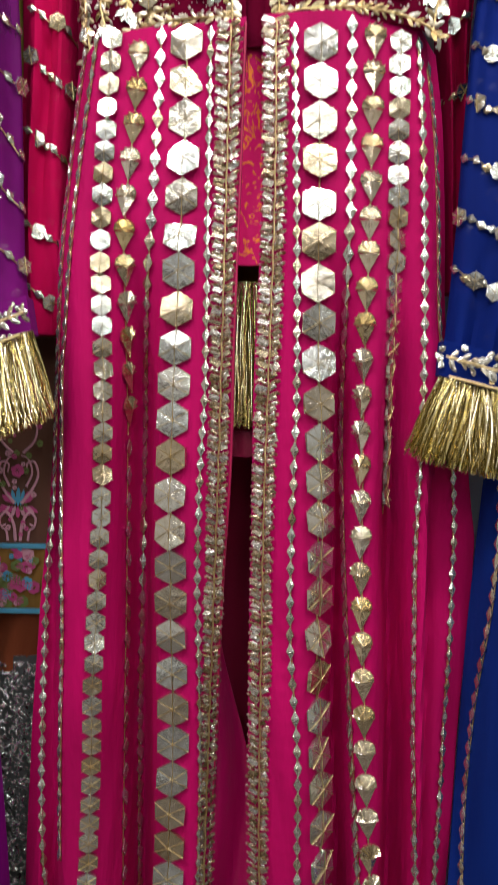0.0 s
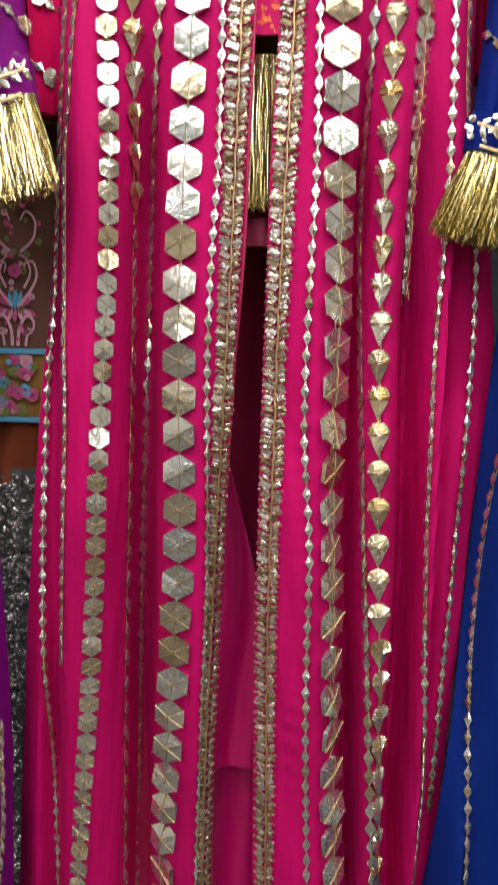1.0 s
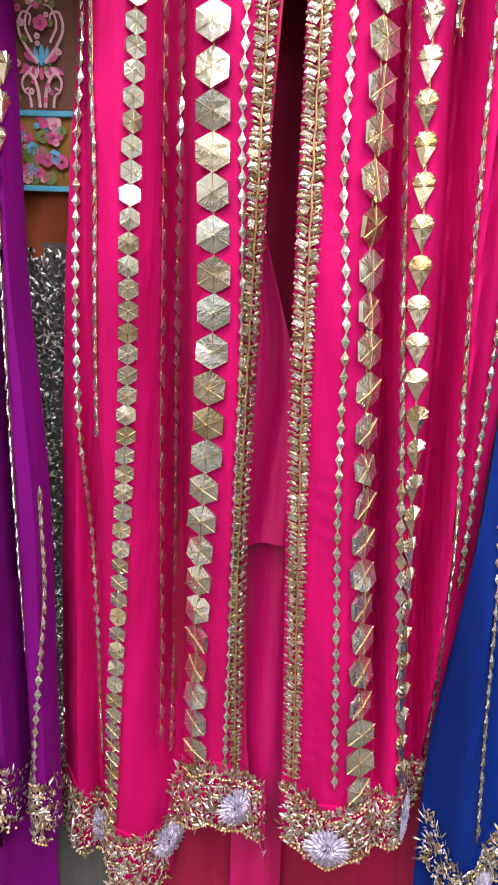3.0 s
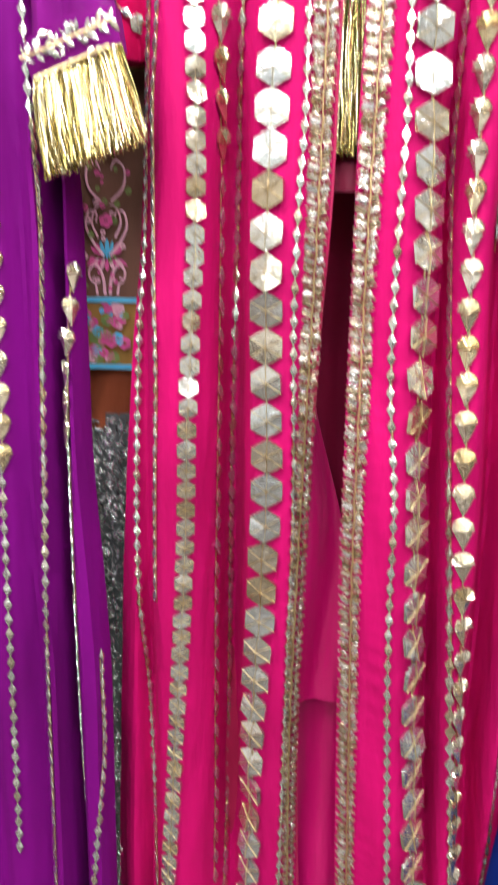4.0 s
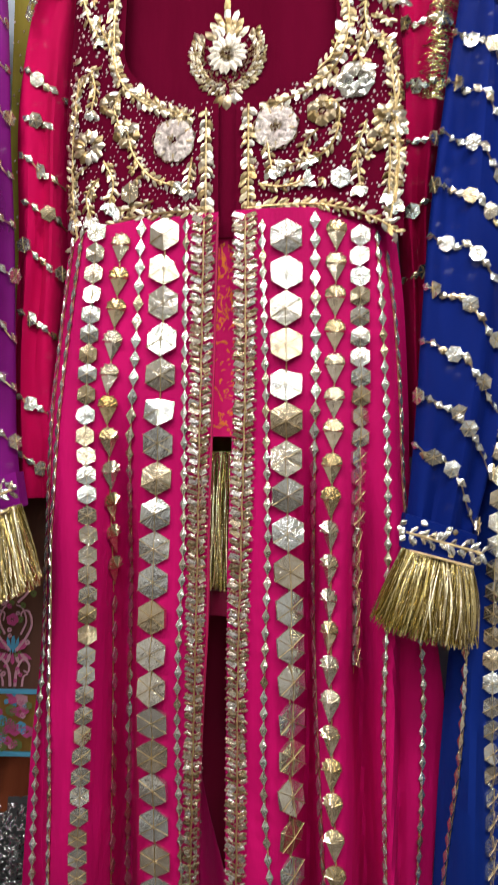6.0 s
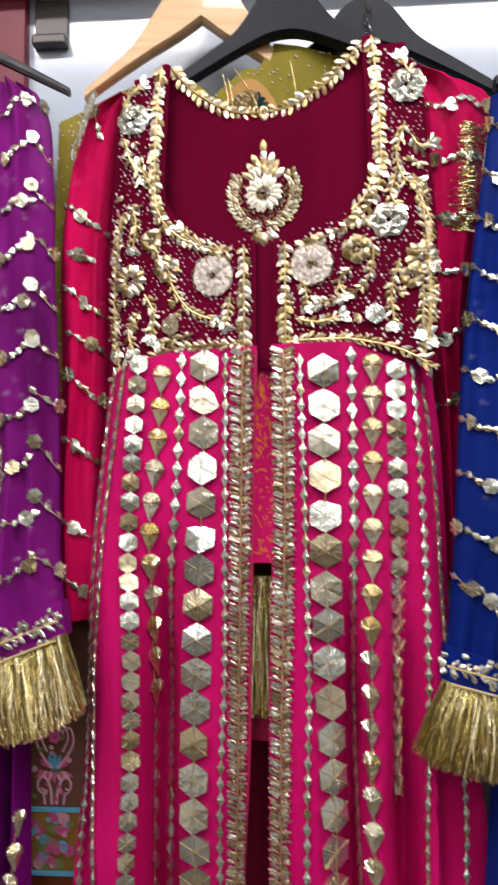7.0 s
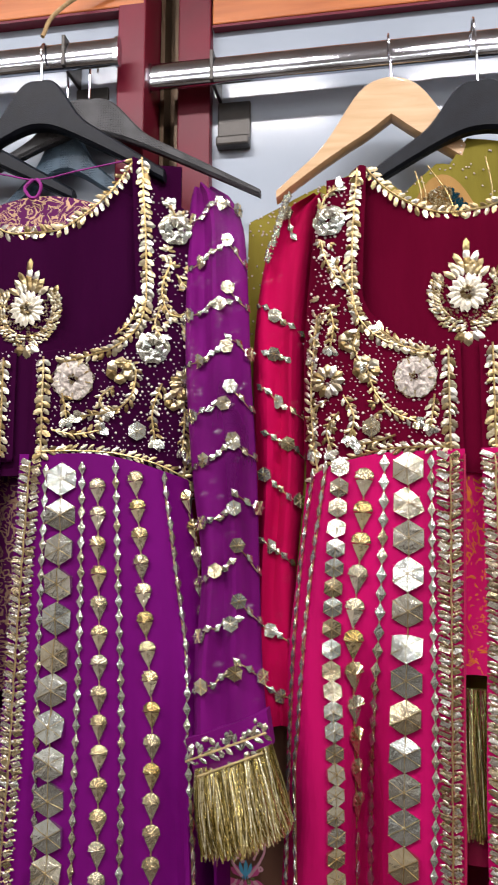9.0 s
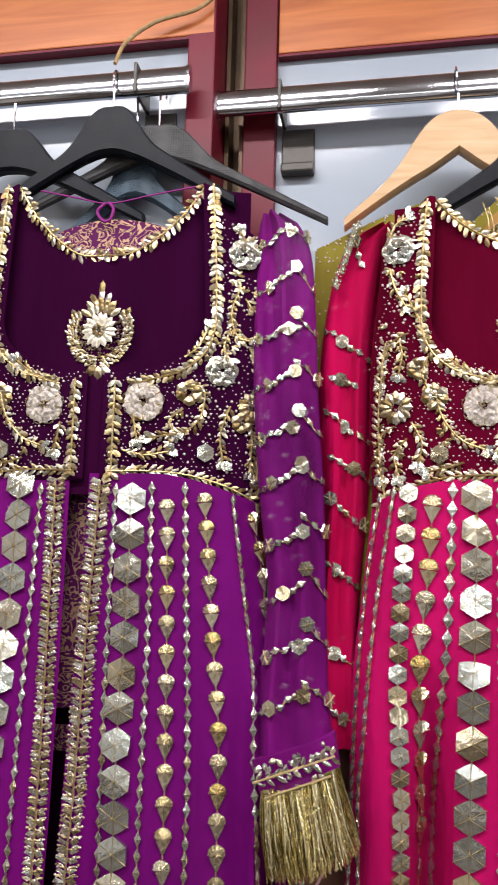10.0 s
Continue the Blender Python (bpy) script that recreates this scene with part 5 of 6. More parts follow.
part("lining", folds(-0.20, 0.20, 1.20, -0.02, 0.966, 0.004, 6, 2), LINING, pink.ob, "wine red inner skirt in soft folds", smooth=True)
bm = bmesh.new()
sheet(bm, lambda u, v: Vector((-0.03 + u * (0.012 + 0.05 * ramp01(v * 1.6)), 0.905 + 0.016 * u + 0.007 * math.sin(u * 7 + v * 5), 0.95 - 0.42 * v)), 12, 24, 0.002)
part("facing", bm, PINK_SATIN, pink.ob, "turned-back magenta facing", smooth=True)
bm = bmesh.new()
sheet(bm, lambda u, v: Vector((-0.03 + u * 0.068, 0.936 + 0.006 * math.sin(u * 6 + v), 0.60 - 0.62 * v)), 12, 24, 0.002)
part("underskirt", bm, PINK_SATIN, pink.ob, "magenta satin underskirt", smooth=True)
part("underskirt", folds(-0.26, 0.27, 0.32, -0.12, 0.976, 0.004, 5, 7), CRIMSON, pink.ob, "crimson satin underskirt below the hem", smooth=True)
hang = [999]
sl, f = sleeve(pink, [(1.902, -0.165, -0.145, 0.882), (1.888, -0.196, -0.148, 0.882), (1.862, -0.216, -0.155, 0.883), (1.80, -0.232, -0.168, 0.884), (1.70, -0.242, -0.175, 0.883), (1.55, -0.240, -0.178, 0.884), (1.40, -0.245, -0.190, 0.886), (1.25, -0.240, -0.190, 0.888)],
               PINK_SHEER, [(1.875 - 0.001, -0.09, 0.25, 0.55, 0), (1.765, -0.05, 0.1, 0.9, 2), (1.70, -0.03, 0.3, 0.7, 1), (1.655, -0.05, 0.2, 0.95, 2), (1.60, -0.04, 0.3, 0.98, 3), (1.545, -0.05, 0.3, 0.9, 0), (1.47, -0.05, 0.3, 0.9, 1), (1.37, -0.03, 0.3, 0.9, 1), (1.30, -0.03, 0.3, 0.9, 2)], hang, 2, "sheer magenta sleeve with foil sequin lines", 1)
sl, f = sleeve(pink, [(1.912, 0.178, 0.205, 0.866), (1.898, 0.185, 0.265, 0.866), (1.875, 0.195, 0.294, 0.867), (1.83, 0.205, 0.287, 0.868), (1.72, 0.212, 0.272, 0.870), (1.60, 0.214, 0.256, 0.872), (1.48, 0.222, 0.254, 0.876), (1.30, 0.225, 0.262, 0.88)],
               PINK_SHEER, [(1.862, 0.004, 0.05, 0.98, 0), (1.795, 0.006, 0.05, 0.98, 1), (1.725, 0.006, 0.05, 0.98, 2), (1.655, 0.012, 0.05, 0.95, 0), (1.575, 0.03, 0.1, 0.95, 1), (1.505, 0.01, 0.1, 0.9, 2)], hang, 2, "sheer magenta sleeve with foil sequin lines", 2)
bm = bmesh.new()
for k in range(620):
    v = random.random()
    x, z = 0.262 - 0.012 * v + random.gauss(0, 0.008), 1.84 - 0.13 * v
    place, turn = facing(f, x, z, (1, random.uniform(-0.25, 0.25)), 0.5)
    leaf(bm, place + turn.col[2] * 0.0012, turn, random.uniform(0.004, 0.013), 0.0012, 0.0006)
part("gold_patch", bm, TINSEL, sl, "glinting gold foil patch", kind="stuff")

# purple dress
purple = Dress()
purple.strap = 0.05
purple.centre, purple.wide, purple.cloth, purple.velvet = -0.512, 1.08, PURPLE, PLUM
purple.ob = thing("long_dress", (-0.512, 0.85, 0.1), "purple open-front dress with plum velvet bodice and mirror strips", "dress", "hanging dresses")
V_OUT = over_z([(-0.318, 1.56), (-0.302, 1.44), (-0.287, 1.32), (-0.272, 1.2), (-0.263, 1.1), (-0.259, 0.93), (-0.257, 0.83), (-0.249, 0.70), (-0.244, 0.58), (-0.245, 0.44), (-0.246, 0.29), (-0.246, 0.0)])
V_IN = over_z([(-0.514, 1.58), (-0.517, 1.45), (-0.522, 1.30), (-0.530, 1.10), (-0.535, 0.8), (-0.54, 0.1)])
V_PIPE = over_z([(-0.540, 1.58), (-0.540, 1.45), (-0.541, 1.3), (-0.545, 1.1), (-0.56, 0.8), (-0.57, 0.1)])
V_LEFT = over_z([(-0.71, 1.56), (-0.73, 1.3), (-0.76, 0.8), (-0.78, 0.1)])


def purple_bodice(x, z):
    q = x + 0.512
    return 0.818 + 0.29 * max(0.0, q - 0.02) + 0.02 * max(0.0, -q) + 0.9 * max(0.0, abs(q) - 0.178) ** 1.3


def purple_skirt(x, z):
    q = x + 0.512
    low = ramp01((1.5 - z) / 0.5)
    y = 0.820 + 0.06 * max(0.0, q - 0.06) * (1 - low) + 0.03 * ramp01((0.9 - z) / 0.8)
    y += low * (0.012 * bump_at(x, -0.375, 0.012) + 0.024 * bump_at(x, -0.318, 0.013) + 0.014 * bump_at(x, -0.482, 0.01) + 0.055 * bump_at(x, -0.286, 0.008))
    y += 0.0015 * math.sin(x * 130 + z * 3) * low + 0.02 * ramp01((x + 0.294) / 0.008) * ramp01((1.25 - z) / 0.15)
    y += 0.04 * ramp01((x - V_OUT(z) + 0.03 - 0.02 * low) / (0.035 - 0.021 * low)) + 0.04 * ramp01((V_LEFT(z) + 0.03 - x) / 0.035)
    return y


purple.bodice, purple.skirt = purple_bodice, purple_skirt
build_bodice(purple)
hem_v = lambda x: float(np.interp(x, (-0.78, -0.5, -0.34, -0.305, -0.285, -0.246), (0.20, 0.19, 0.19, 0.185, 0.15, 0.145)))
vr = skirt_panel(purple, V_IN, V_OUT, hem_v)
vl = skirt_panel(purple, V_LEFT, V_PIPE, hem_v)
placket(vr, purple_skirt, over_z([(-0.497, 1.58), (-0.506, 1.374), (-0.511, 1.20), (-0.516, 1.09), (-0.52, 0.8), (-0.53, 0.1)]), 1.56, 0.5, 0.026, 0.024)
placket(vl, purple_skirt, over_z([(-0.556, 1.58), (-0.555, 1.36), (-0.557, 1.10), (-0.565, 0.8), (-0.58, 0.1)]), 1.56, 0.9, 0.022, 0.022)
spare = bmesh.new()
many, dia = [300], [200]
chain(vr, purple_skirt, over_z([(-0.458, 1.58), (-0.459, 1.38), (-0.463, 1.26), (-0.462, 1.11), (-0.465, 0.8), (-0.47, 0.3)]), 1.540, 0.6, HEX_BIG, 0.0405, "mirror_hexagon", many)
chain(vl, purple_skirt, over_z([(-0.602, 1.58), (-0.607, 1.437), (-0.612, 1.356), (-0.63, 1.1), (-0.65, 0.8)]), 1.557, 0.95, HEX_BIG, 0.0400, "mirror_hexagon", many)
for pts, top, low in (([(-0.416, 1.58), (-0.407, 1.333), (-0.403, 1.11), (-0.40, 0.5)], 1.528, 0.6),
                      ([(-0.372, 1.58), (-0.352, 1.362), (-0.343, 1.27), (-0.341, 1.1), (-0.340, 0.87), (-0.344, 0.67), (-0.35, 0.3)], 1.536, 0.84),
                      ([(-0.320, 1.53), (-0.306, 1.466), (-0.296, 1.38), (-0.285, 1.25), (-0.275, 1.1), (-0.27, 1.02)], 1.515, 1.28),
                      ([(-0.266, 1.1), (-0.268, 1.02), (-0.275, 0.87), (-0.277, 0.6)], 1.03, 0.86)):
    chain(vr, purple_skirt, over_z(pts), top, low, DROPS_SMALL, 0.0335, "mirror_teardrop", many)
for pts, top, low in (([(-0.434, 1.58), (-0.431, 1.364), (-0.432, 1.176), (-0.435, 0.6)], 1.553, 0.7), ([(-0.394, 1.58), (-0.381, 1.284), (-0.380, 1.114), (-0.385, 0.6)], 1.553, 0.7),
                      ([(-0.340, 1.56), (-0.317, 1.401), (-0.306, 1.32), (-0.300, 1.2), (-0.296, 1.08), (-0.298, 0.93), (-0.300, 0.78), (-0.306, 0.50), (-0.312, 0.3)], 1.54, 0.25),
                      ([(-0.478, 1.58), (-0.482, 1.3), (-0.485, 0.8)], 1.55, 0.95),
                      ([(-0.276, 0.88), (-0.277, 0.6), (-0.281, 0.35), (-0.285, 0.2)], 0.845, 0.22), ([(-0.250, 0.62), (-0.251, 0.46), (-0.266, 0.28), (-0.27, 0.2)], 0.60, 0.22),
                      ([(-0.341, 0.9), (-0.344, 0.67), (-0.35, 0.3)], 0.83, 0.35)):
    chain(vr, purple_skirt, over_z(pts), top, low, DIAMONDS, 0.0175, "mirror_diamond", dia, spare)
chain(vl, purple_skirt, over_z([(-0.575, 1.58), (-0.582, 1.371), (-0.589, 1.163), (-0.6, 0.8)]), 1.55, 1.0, DIAMONDS, 0.0175, "mirror_diamond", [80])
part("diamond_chain", spare, PALE, vr, "small foil diamonds", kind="stuff")
hem_band(vr, purple_skirt, hem_v, -0.42, -0.247, 0.08, PURPLE)
bm = bmesh.new()
sheet(bm, lambda u, v: Vector((-0.562 + 0.055 * u, 0.852 + 0.003 * math.sin(u * 9 + v * 4), 1.575 + (1.285 - 1.575) * v)), 8, 14, 0.003)
part("inner_placket", bm, PLUM_BROCADE, purple.ob, "plum brocade with copper thread figures", smooth=True)
bm = bmesh.new()
sheet(bm, lambda u, v: Vector((-0.565 + 0.055 * u, 0.862, 1.262 - 0.03 * v)), 8, 3, 0.005)
part("inner_band", bm, PLUM_BROCADE, purple.ob, "plum brocade band", smooth=True)
part("lining", folds(-0.72, -0.33, 1.30, 0.1, 0.91, 0.006, 7, 12), PLUM, purple.ob, "dark plum lining", smooth=True)
lines = []
for k in range(10):
    lines.append((1.868 - 0.0637 * k, (0.034, 0.045, 0.028, 0.038)[k % 4], 0.03, (0.68, 0.62, 0.72)[k % 3], 2 if k % 2 else 1))
    lines.append((1.905 - 0.0634 * k, (-0.07, -0.11, -0.09)[k % 3], 0.71, 0.97, 0 if k % 3 else 2))
sl, f = sleeve(purple, [(1.922, -0.318, -0.292, 0.874), (1.908, -0.322, -0.270, 0.873), (1.89, -0.324, -0.260, 0.872), (1.85, -0.325, -0.250, 0.868), (1.75, -0.324, -0.243, 0.858), (1.67, -0.320, -0.239, 0.850), (1.55, -0.309, -0.230, 0.840), (1.45, -0.296, -0.226, 0.834), (1.38, -0.297, -0.223, 0.828), (1.32, -0.303, -0.220, 0.823), (1.235, -0.304, -0.211, 0.818)],
               PURPLE_SHEER, lines, hang, 2, "sheer purple sleeve with slanting foil sequin lines", 3)
cuff(sl, (-0.304, 1.2475), (-0.212, 1.282), (-0.293, 1.2095), (-0.206, 1.244), 0.812, PURPLE_SHEER)
tassel(sl, (-0.293, 1.216), (-0.206, 1.247), (-0.279, 1.130), (-0.186, 1.164), 0.812, 520, 4)

part("underskirt", folds(-0.60, -0.255, 0.21, -0.12, 0.925, 0.006, 5, 9), PURPLE, purple.ob, "purple satin underskirt below the hem", smooth=True)

# blue dress
blue = Dress()
blue.centre, blue.wide, blue.cloth, blue.velvet = 0.50, 1.0, BLUE, BLUE
blue.ob = thing("long_dress", (0.5, 0.85, 0.1), "royal blue dress with sequinned sleeve and gold fringe, on a hanger", "dress", "hanging dresses")
B_IN = over_z([(0.318, 1.56), (0.300, 1.42), (0.280, 1.25), (0.263, 1.08), (0.255, 0.95), (0.250, 0.82), (0.240, 0.67), (0.226, 0.52), (0.215, 0.38), (0.207, 0.25), (0.203, 0.0)])
B_OUT = over_z([(0.64, 1.56), (0.70, 0.8), (0.74, 0.0)])


def blue_skirt(x, z):
    low = ramp01((1.5 - z) / 0.5)
    y = 0.815 + 0.012 * low * math.sin((x + 0.06 * z) * 90) + 0.03 * ramp01((0.8 - z) / 0.8)
    return y + 0.04 * ramp01((B_IN(z) + 0.03 - x) / 0.035)


blue.bodice, blue.skirt = lambda x, z: 0.83 + 0.1 * abs(x - 0.5), blue_skirt
bm = bmesh.new()
sheet(bm, lambda u, v: Vector((0.33 + 0.34 * u, 0.83 + 0.1 * abs(u - 0.5), 1.90 - 0.05 * abs(u * 2 - 1) + (1.55 - 1.90) * v)), 20, 14, 0.02)
part("bodice", bm, BLUE, blue.ob, "plain dark blue bodice", smooth=True)
br = skirt_panel(blue, B_IN, B_OUT, lambda x: 0.06)
hem_band(br, blue_skirt, lambda x: 0.115 + 0.025 * math.cos((x - 0.207) * 75), 0.208, 0.40, 0.07, BLUE)
many, dia = [120], [160]
chain(br, blue_skirt, over_z([(0.318, 1.5), (0.315, 1.318), (0.310, 1.199), (0.305, 0.995), (0.30, 0.7), (0.30, 0.2)]), 1.5, 0.75, HEX_SMALL, 0.0245, "mirror_hexagon", many)
chain(br, blue_skirt, over_z([(0.286, 1.2), (0.279, 1.09), (0.271, 0.98), (0.261, 0.862), (0.253, 0.69), (0.251, 0.5), (0.253, 0.378), (0.262, 0.19)]), 1.2, 0.2, DIAMONDS, 0.0185, "mirror_diamond", dia)
lines = []
for k in range(10):
    lines.append((1.824 - 0.0572 * k, -0.045, 0.03, 0.45, (0, 2, 1, 3)[k % 4]))
    lines.append((1.800 - 0.0572 * k, -0.115, 0.47, 0.96, (1, 0, 3, 2)[k % 4]))
sl, f = sleeve(blue, [(1.865, 0.285, 0.345, 0.835), (1.805, 0.277, 0.352, 0.828), (1.70, 0.260, 0.352, 0.822), (1.562, 0.242, 0.347, 0.815), (1.45, 0.232, 0.335, 0.808), (1.348, 0.225, 0.318, 0.803), (1.215, 0.213, 0.284, 0.80)],
               BLUE_SHEER, lines, hang, 2, "sheer royal blue sleeve with slanting foil sequin lines", 5)
cuff(sl, (0.211, 1.240), (0.285, 1.218), (0.206, 1.205), (0.284, 1.185), 0.792, BLUE_SHEER)
tassel(sl, (0.210, 1.208), (0.281, 1.188), (0.180, 1.130), (0.282, 1.108), 0.795, 560, 6)

# ---- garments behind ----
olive = thing("olive_tunic", (-0.1, 0.93, 1.5), "olive green net tunic sewn with pearls on a wooden hanger", "tunic")
bm = bmesh.new()
def olive_body(u, v):
    q = u * 2 - 1
    x = -0.05 + q * (0.20 + 0.015 * v)
    rim = 1.958 - 0.075 * abs(q) ** 1.3 - (0.05 * max(0, 1 - abs(q) / 0.22))
    return Vector((x, 0.915 + 0.006 * math.sin(u * 24) * (0.3 + v), rim + (1.25 - rim) * v))
sheet(bm, olive_body, 48, 30, 0.012)
bmesh.ops.recalc_face_normals(bm, faces=bm.faces)
part("body", bm, OLIVE, olive, smooth=True)
bm = bmesh.new()
sheet(bm, lambda u, v: Vector((0.03 + 0.13 * u - 0.05 * v * (1 - u), 0.913 - 0.004 * math.sin(u * 6), 1.975 - 0.03 * u - (0.075 + 0.03 * u) * v)), 12, 10, 0.004)
part("scarf_fold", bm, OLIVE, olive, smooth=True)
bm = bmesh.new()
for k in range(700):
    u, v = random.random(), random.random() ** 1.5 * 0.6
    p = olive_body(u, v)
    bead(bm, p - Vector((0, 0.001, 0)), 0.0015)
for k in range(60):
    u, v = random.random(), random.random()
    bead(bm, Vector((0.03 + 0.13 * u - 0.05 * v * (1 - u), 0.9115 - 0.004 * math.sin(u * 6), 1.975 - 0.03 * u - (0.075 + 0.03 * u) * v)), 0.0015)
part("pearl_dots", bm, SPARK, olive, "tiny pearl beads", kind="stuff")
bm = bmesh.new()
for k in range(260):
    t = random.random()
    bead(bm, Vector((-0.192 - 0.028 * t + random.uniform(-0.004, 0.004), 0.872, 1.900 - 0.085 * t + random.uniform(-0.004, 0.004))), 0.0018)
part("shoulder_edging", bm, PALE, olive, "grey beaded shoulder edging", kind="stuff")

neckpiece = thing("beaded_yoke", (-0.005, 0.905, 1.86), "ochre and teal beaded yoke of a tunic behind", "tunic")
bm = bmesh.new()
sheet(bm, lambda u, v: Vector((-0.04 + 0.075 * u, 0.903, 1.925 - 0.04 * (2 * u - 1) ** 2 - 0.08 * v)), 14, 6, 0.004)
part("yoke", bm, OCHRE, neckpiece, smooth=True)
bm, teal = bmesh.new(), bmesh.new()
for k in range(1500):
    u, v = random.random(), random.uniform(0.2, 1)
    bead(teal if u > 0.66 else bm, Vector((-0.04 + 0.075 * u, 0.901, 1.925 - 0.04 * (2 * u - 1) ** 2 - 0.08 * v)), random.uniform(0.001, 0.0022))
part("gold_beading", bm, GILT, neckpiece, "dark gold beads", kind="stuff")
part("teal_beading", teal, TEAL, neckpiece, "dark teal beads", kind="stuff")
bm = bmesh.new()
for x0, x1, h in ((-0.035, -0.030, 0.045), (-0.028, -0.025, 0.04), (-0.02, 0.015, 0.05), (0.05, 0.055, 0.055)):
    tube(bm, smooth_line([(x0, 0.897, 1.87 + h * 1.3), ((x0 + x1) / 2 + 0.004, 0.896, 1.87 + h * 0.6), (x1, 0.897, 1.865)], 10), 0.0009, 5)
part("cords", bm, THREAD, neckpiece, "thin gold tie cords")

bm = bmesh.new()
def collar(u, v):
    q = u * 2 - 1
    return Vector((-0.515 + q * 0.10, 0.848 + 0.01 * q * q, 1.910 - 0.022 * q * q - 0.06 * v))
sheet(bm, collar, 16, 6, 0.01)
bmesh.ops.recalc_face_normals(bm, faces=bm.faces)
col = thing("folded_scarf", (-0.515, 0.85, 1.86), "purple and gold brocade scarf folded inside the neckline", "scarf")
part("cloth", bm, PLUM_BROCADE, col, smooth=True)
bm = bmesh.new()
tube(bm, smooth_line([(-0.615, 0.845, 1.955), (-0.56, 0.842, 1.94), (-0.515, 0.842, 1.930), (-0.46, 0.846, 1.94), (-0.40, 0.855, 1.953)], 30), 0.0012, 6)
tube(bm, smooth_line([(-0.52, 0.84, 1.93), (-0.53, 0.838, 1.918), (-0.522, 0.838, 1.905), (-0.512, 0.838, 1.906), (-0.508, 0.838, 1.92), (-0.515, 0.84, 1.93)], 20), 0.0022, 6)
part("tie_string", bm, STRING, col, "purple tie string with a bow", smooth=True)

# embroidered hanging behind, between the dresses
panel = thing("embroidered_tunic", (-0.26, 0.958, 0.86), "brown silk tunic with bright floral embroidery and an ochre border", "tunic")
bm = bmesh.new()
sheet(bm, lambda u, v: Vector((-0.33 + 0.13 * u, 0.955 + 0.003 * math.sin(u * 12), 1.30 + (1.003 - 1.30) * v)), 10, 10, 0.003)
part("body", bm, BROWN, panel, smooth=True)
bm = bmesh.new()
sheet(bm, lambda u, v: Vector((-0.33 + 0.13 * u, 0.954 + 0.003 * math.sin(u * 12), 1.003 + (0.925 - 1.003) * v)), 10, 4, 0.005)
part("border", bm, OCHRE, panel, "ochre border", smooth=True)
sl_mats = [plain("sky_blue_thread", (0.12, 0.50, 0.75), 0.6), plain("rose_thread", (0.72, 0.10, 0.32), 0.6), plain("pale_pink_thread", (0.80, 0.42, 0.52), 0.6), plain("leaf_thread", (0.22, 0.30, 0.08), 0.6)]
flat = lambda x, z: 0.951
for z in (1.004, 0.926):
    bm = bmesh.new()
    box(bm, (-0.33, 0.9475, z - 0.003), (-0.2, 0.9515, z + 0.003), 0.001)
    part("edging", bm, sl_mats[0], panel, "sky blue edging braid")
bms = [bmesh.new() for _ in sl_mats]


def scroll(cx, sgn, pts, r):
    """A flat couched scroll, mirrored by sgn about cx."""
    tube(bms[2], [Vector((x, 0.950, z)) for x, z in smooth_line([(cx + sgn * q, z) for q, z in pts], 26)], lambda h: r * (1.25 - 0.6 * h), 5, 0.35)


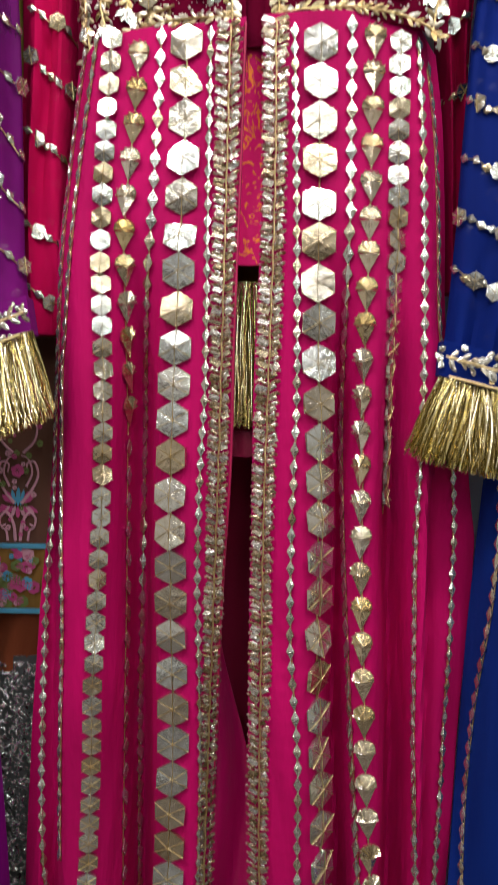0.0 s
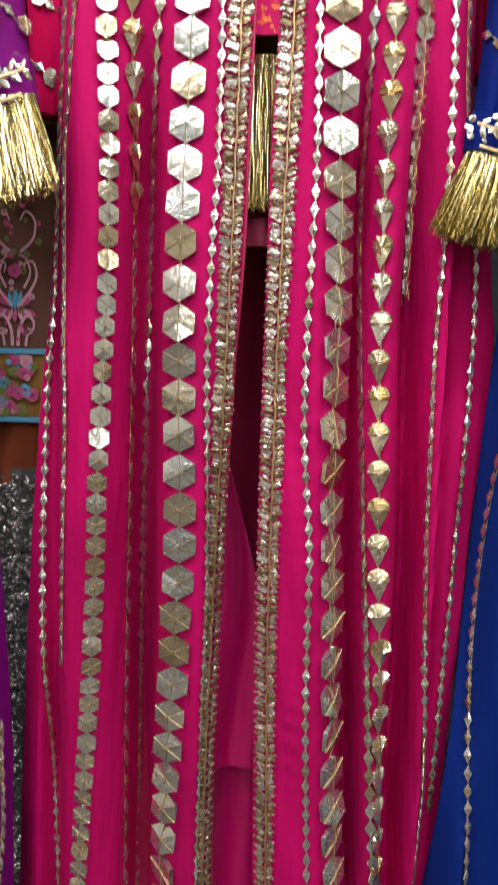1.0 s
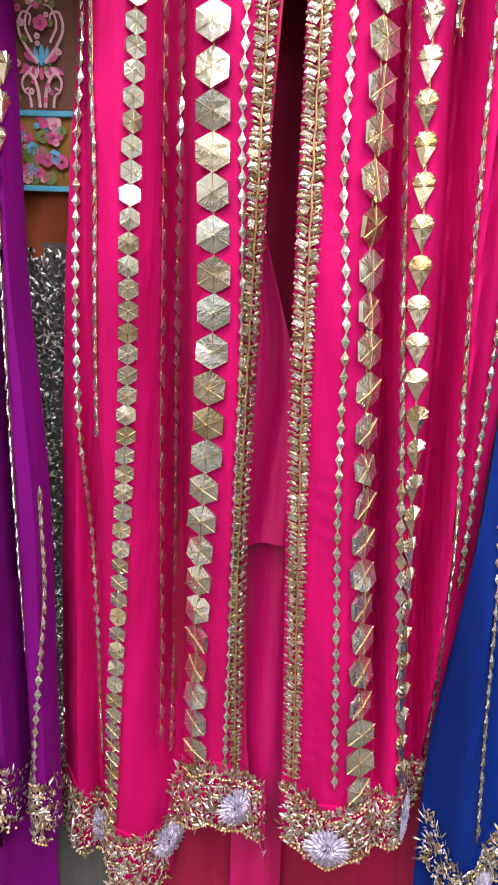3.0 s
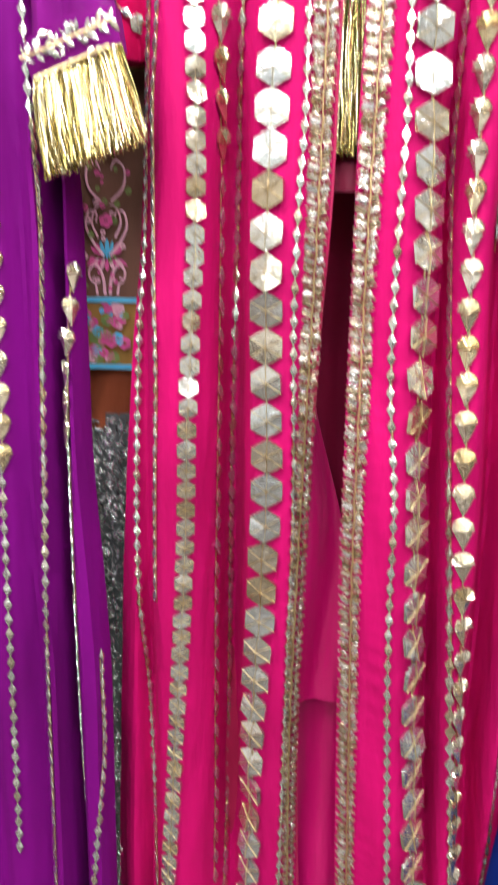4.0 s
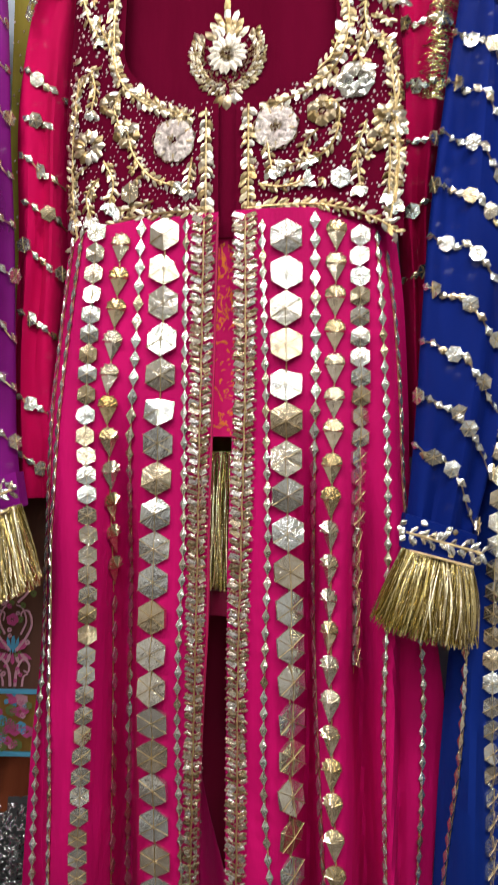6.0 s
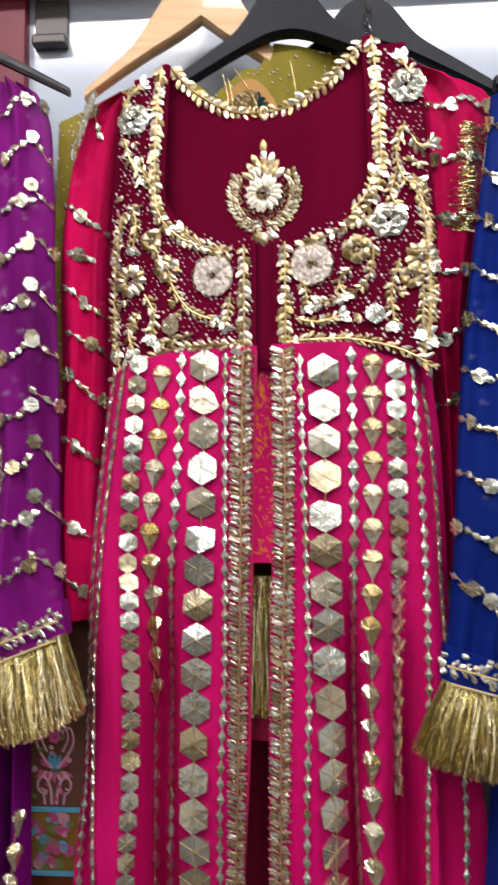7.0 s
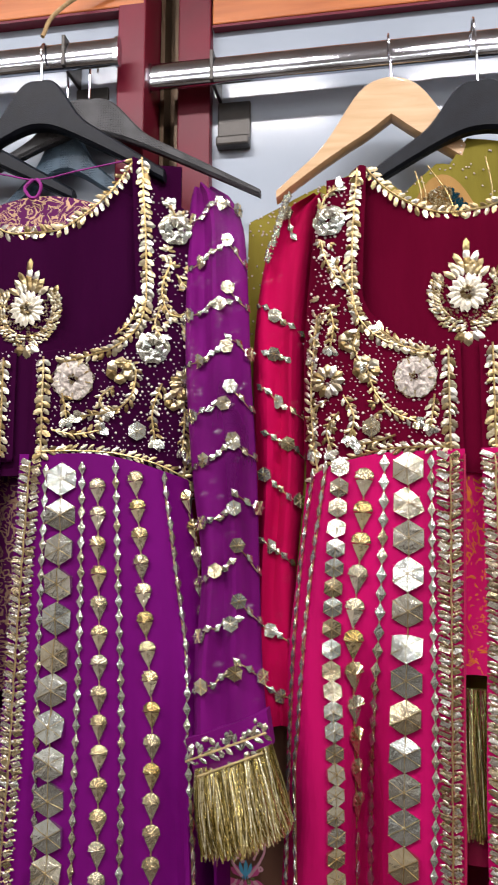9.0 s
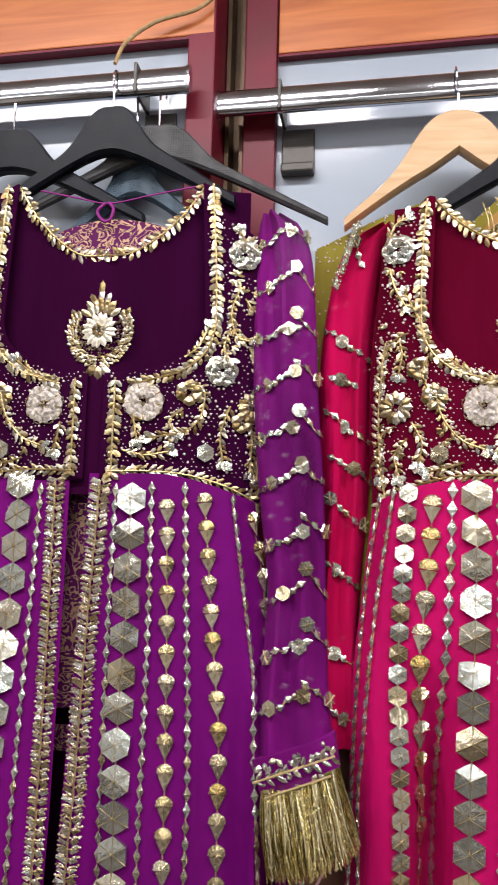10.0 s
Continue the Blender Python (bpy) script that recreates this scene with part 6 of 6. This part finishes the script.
for cx in (-0.258, -0.315):
    for sg in (-1, 1):
        scroll(cx, sg, [(0.003, 1.010), (0.005, 1.030), (0.013, 1.044), (0.021, 1.038), (0.020, 1.028), (0.014, 1.030)], 0.0017)
        scroll(cx, sg, [(0.012, 1.010), (0.014, 1.022), (0.020, 1.026)], 0.0014)
        scroll(cx, sg, [(0.004, 1.055), (0.016, 1.070), (0.024, 1.088), (0.020, 1.104), (0.011, 1.102), (0.012, 1.092)], 0.0016)
        scroll(cx, sg, [(0.010, 1.075), (0.017, 1.092), (0.012, 1.108), (0.004, 1.112)], 0.0013)
        scroll(cx, sg, [(0.006, 1.115), (0.020, 1.130), (0.022, 1.150), (0.012, 1.160), (0.006, 1.150)], 0.0014)
        for k in range(5):  # upright petals of the central flower
            place, turn = facing(flat, cx + sg * 0.0028 * k, 1.050 + 0.0015 * k, (sg * 0.22 * k, 1), 0.1)
            leaf(bms[0 if k < 2 else 1], place, turn, 0.024 - 0.003 * k, 0.005, 0.0006)
            place, turn = facing(flat, cx + sg * 0.003 * k, 1.052, (sg * 0.35 * k, -1), 0.1)
            leaf(bms[2 if k % 2 else 1], place, turn, 0.015, 0.005, 0.0006)
    rosette(bms[1], flat, cx, 1.094, 0.008, 6, 0.35, 0.0008)
    for k in range(7):
        place, turn = facing(flat, cx + 0.002, 0.995, (math.sin(k - 3), math.cos(k - 3)), 0.1)
        leaf(bms[(0, 2, 1)[k % 3]], place, turn, 0.013, 0.006, 0.0006)
    for k in range(44):
        rosette(bms[(1, 2, 3, 1, 0)[k % 5]], flat, cx + random.uniform(-0.027, 0.027), random.uniform(0.934, 0.997), random.uniform(0.003, 0.008), 6, 0.35, 0.0006)
    for k in range(34):
        rosette(bms[(1, 3, 2)[k % 3]], flat, cx + random.uniform(-0.027, 0.027), random.uniform(1.012, 1.17), random.uniform(0.002, 0.0042), 5, 0.35, 0.0006)
for bmx, mt in zip(bms, sl_mats):
    part("embroidery", bmx, mt, panel, kind="stuff")
rust = thing("rust_scarf", (-0.26, 0.96, 0.86), "rust brown velvet scarf hanging behind", "scarf")
part("cloth", folds(-0.33, -0.2, 0.93, 0.85, 0.962, 0.004, 2, 21), RUST, rust, smooth=True)
jet = thing("sequinned_skirt", (-0.26, 0.96, 0.1), "charcoal net skirt thick with black and silver sequins", "skirt")
part("cloth", folds(-0.36, -0.18, 0.868, -0.05, 0.962, 0.004, 3, 22), CHARCOAL, jet, smooth=True)
bm = bmesh.new()
for k in range(6500):
    x, z = random.uniform(-0.32, -0.2), random.uniform(0.1, 0.862)
    a = random.uniform(0, 6.3)
    place, turn = facing(lambda p, q: 0.954, x, z, (math.sin(a), math.cos(a)), 0.9)
    if k % 3:
        bead(bm, place, random.uniform(0.0012, 0.0024))
    else:
        leaf(bm, place, turn, 0.009, 0.004, 0.002)
part("sequin_crust", bm, JET, jet, "black and silver sequins", kind="stuff")

# straw rope over the left rail
rope = thing("rope", (-0.5, 0.88, 2.15), "straw-coloured rope tied to the rail", "rope")
bm = bmesh.new()
tube(bm, smooth_line([(-0.385, 0.905, 2.36), (-0.392, 0.905, 2.28), (-0.42, 0.90, 2.243), (-0.48, 0.895, 2.225), (-0.52, 0.885, 2.19), (-0.53, 0.872, 2.15)], 40), 0.003, 7)
part("strand", bm, TWINE, rope, smooth=True)
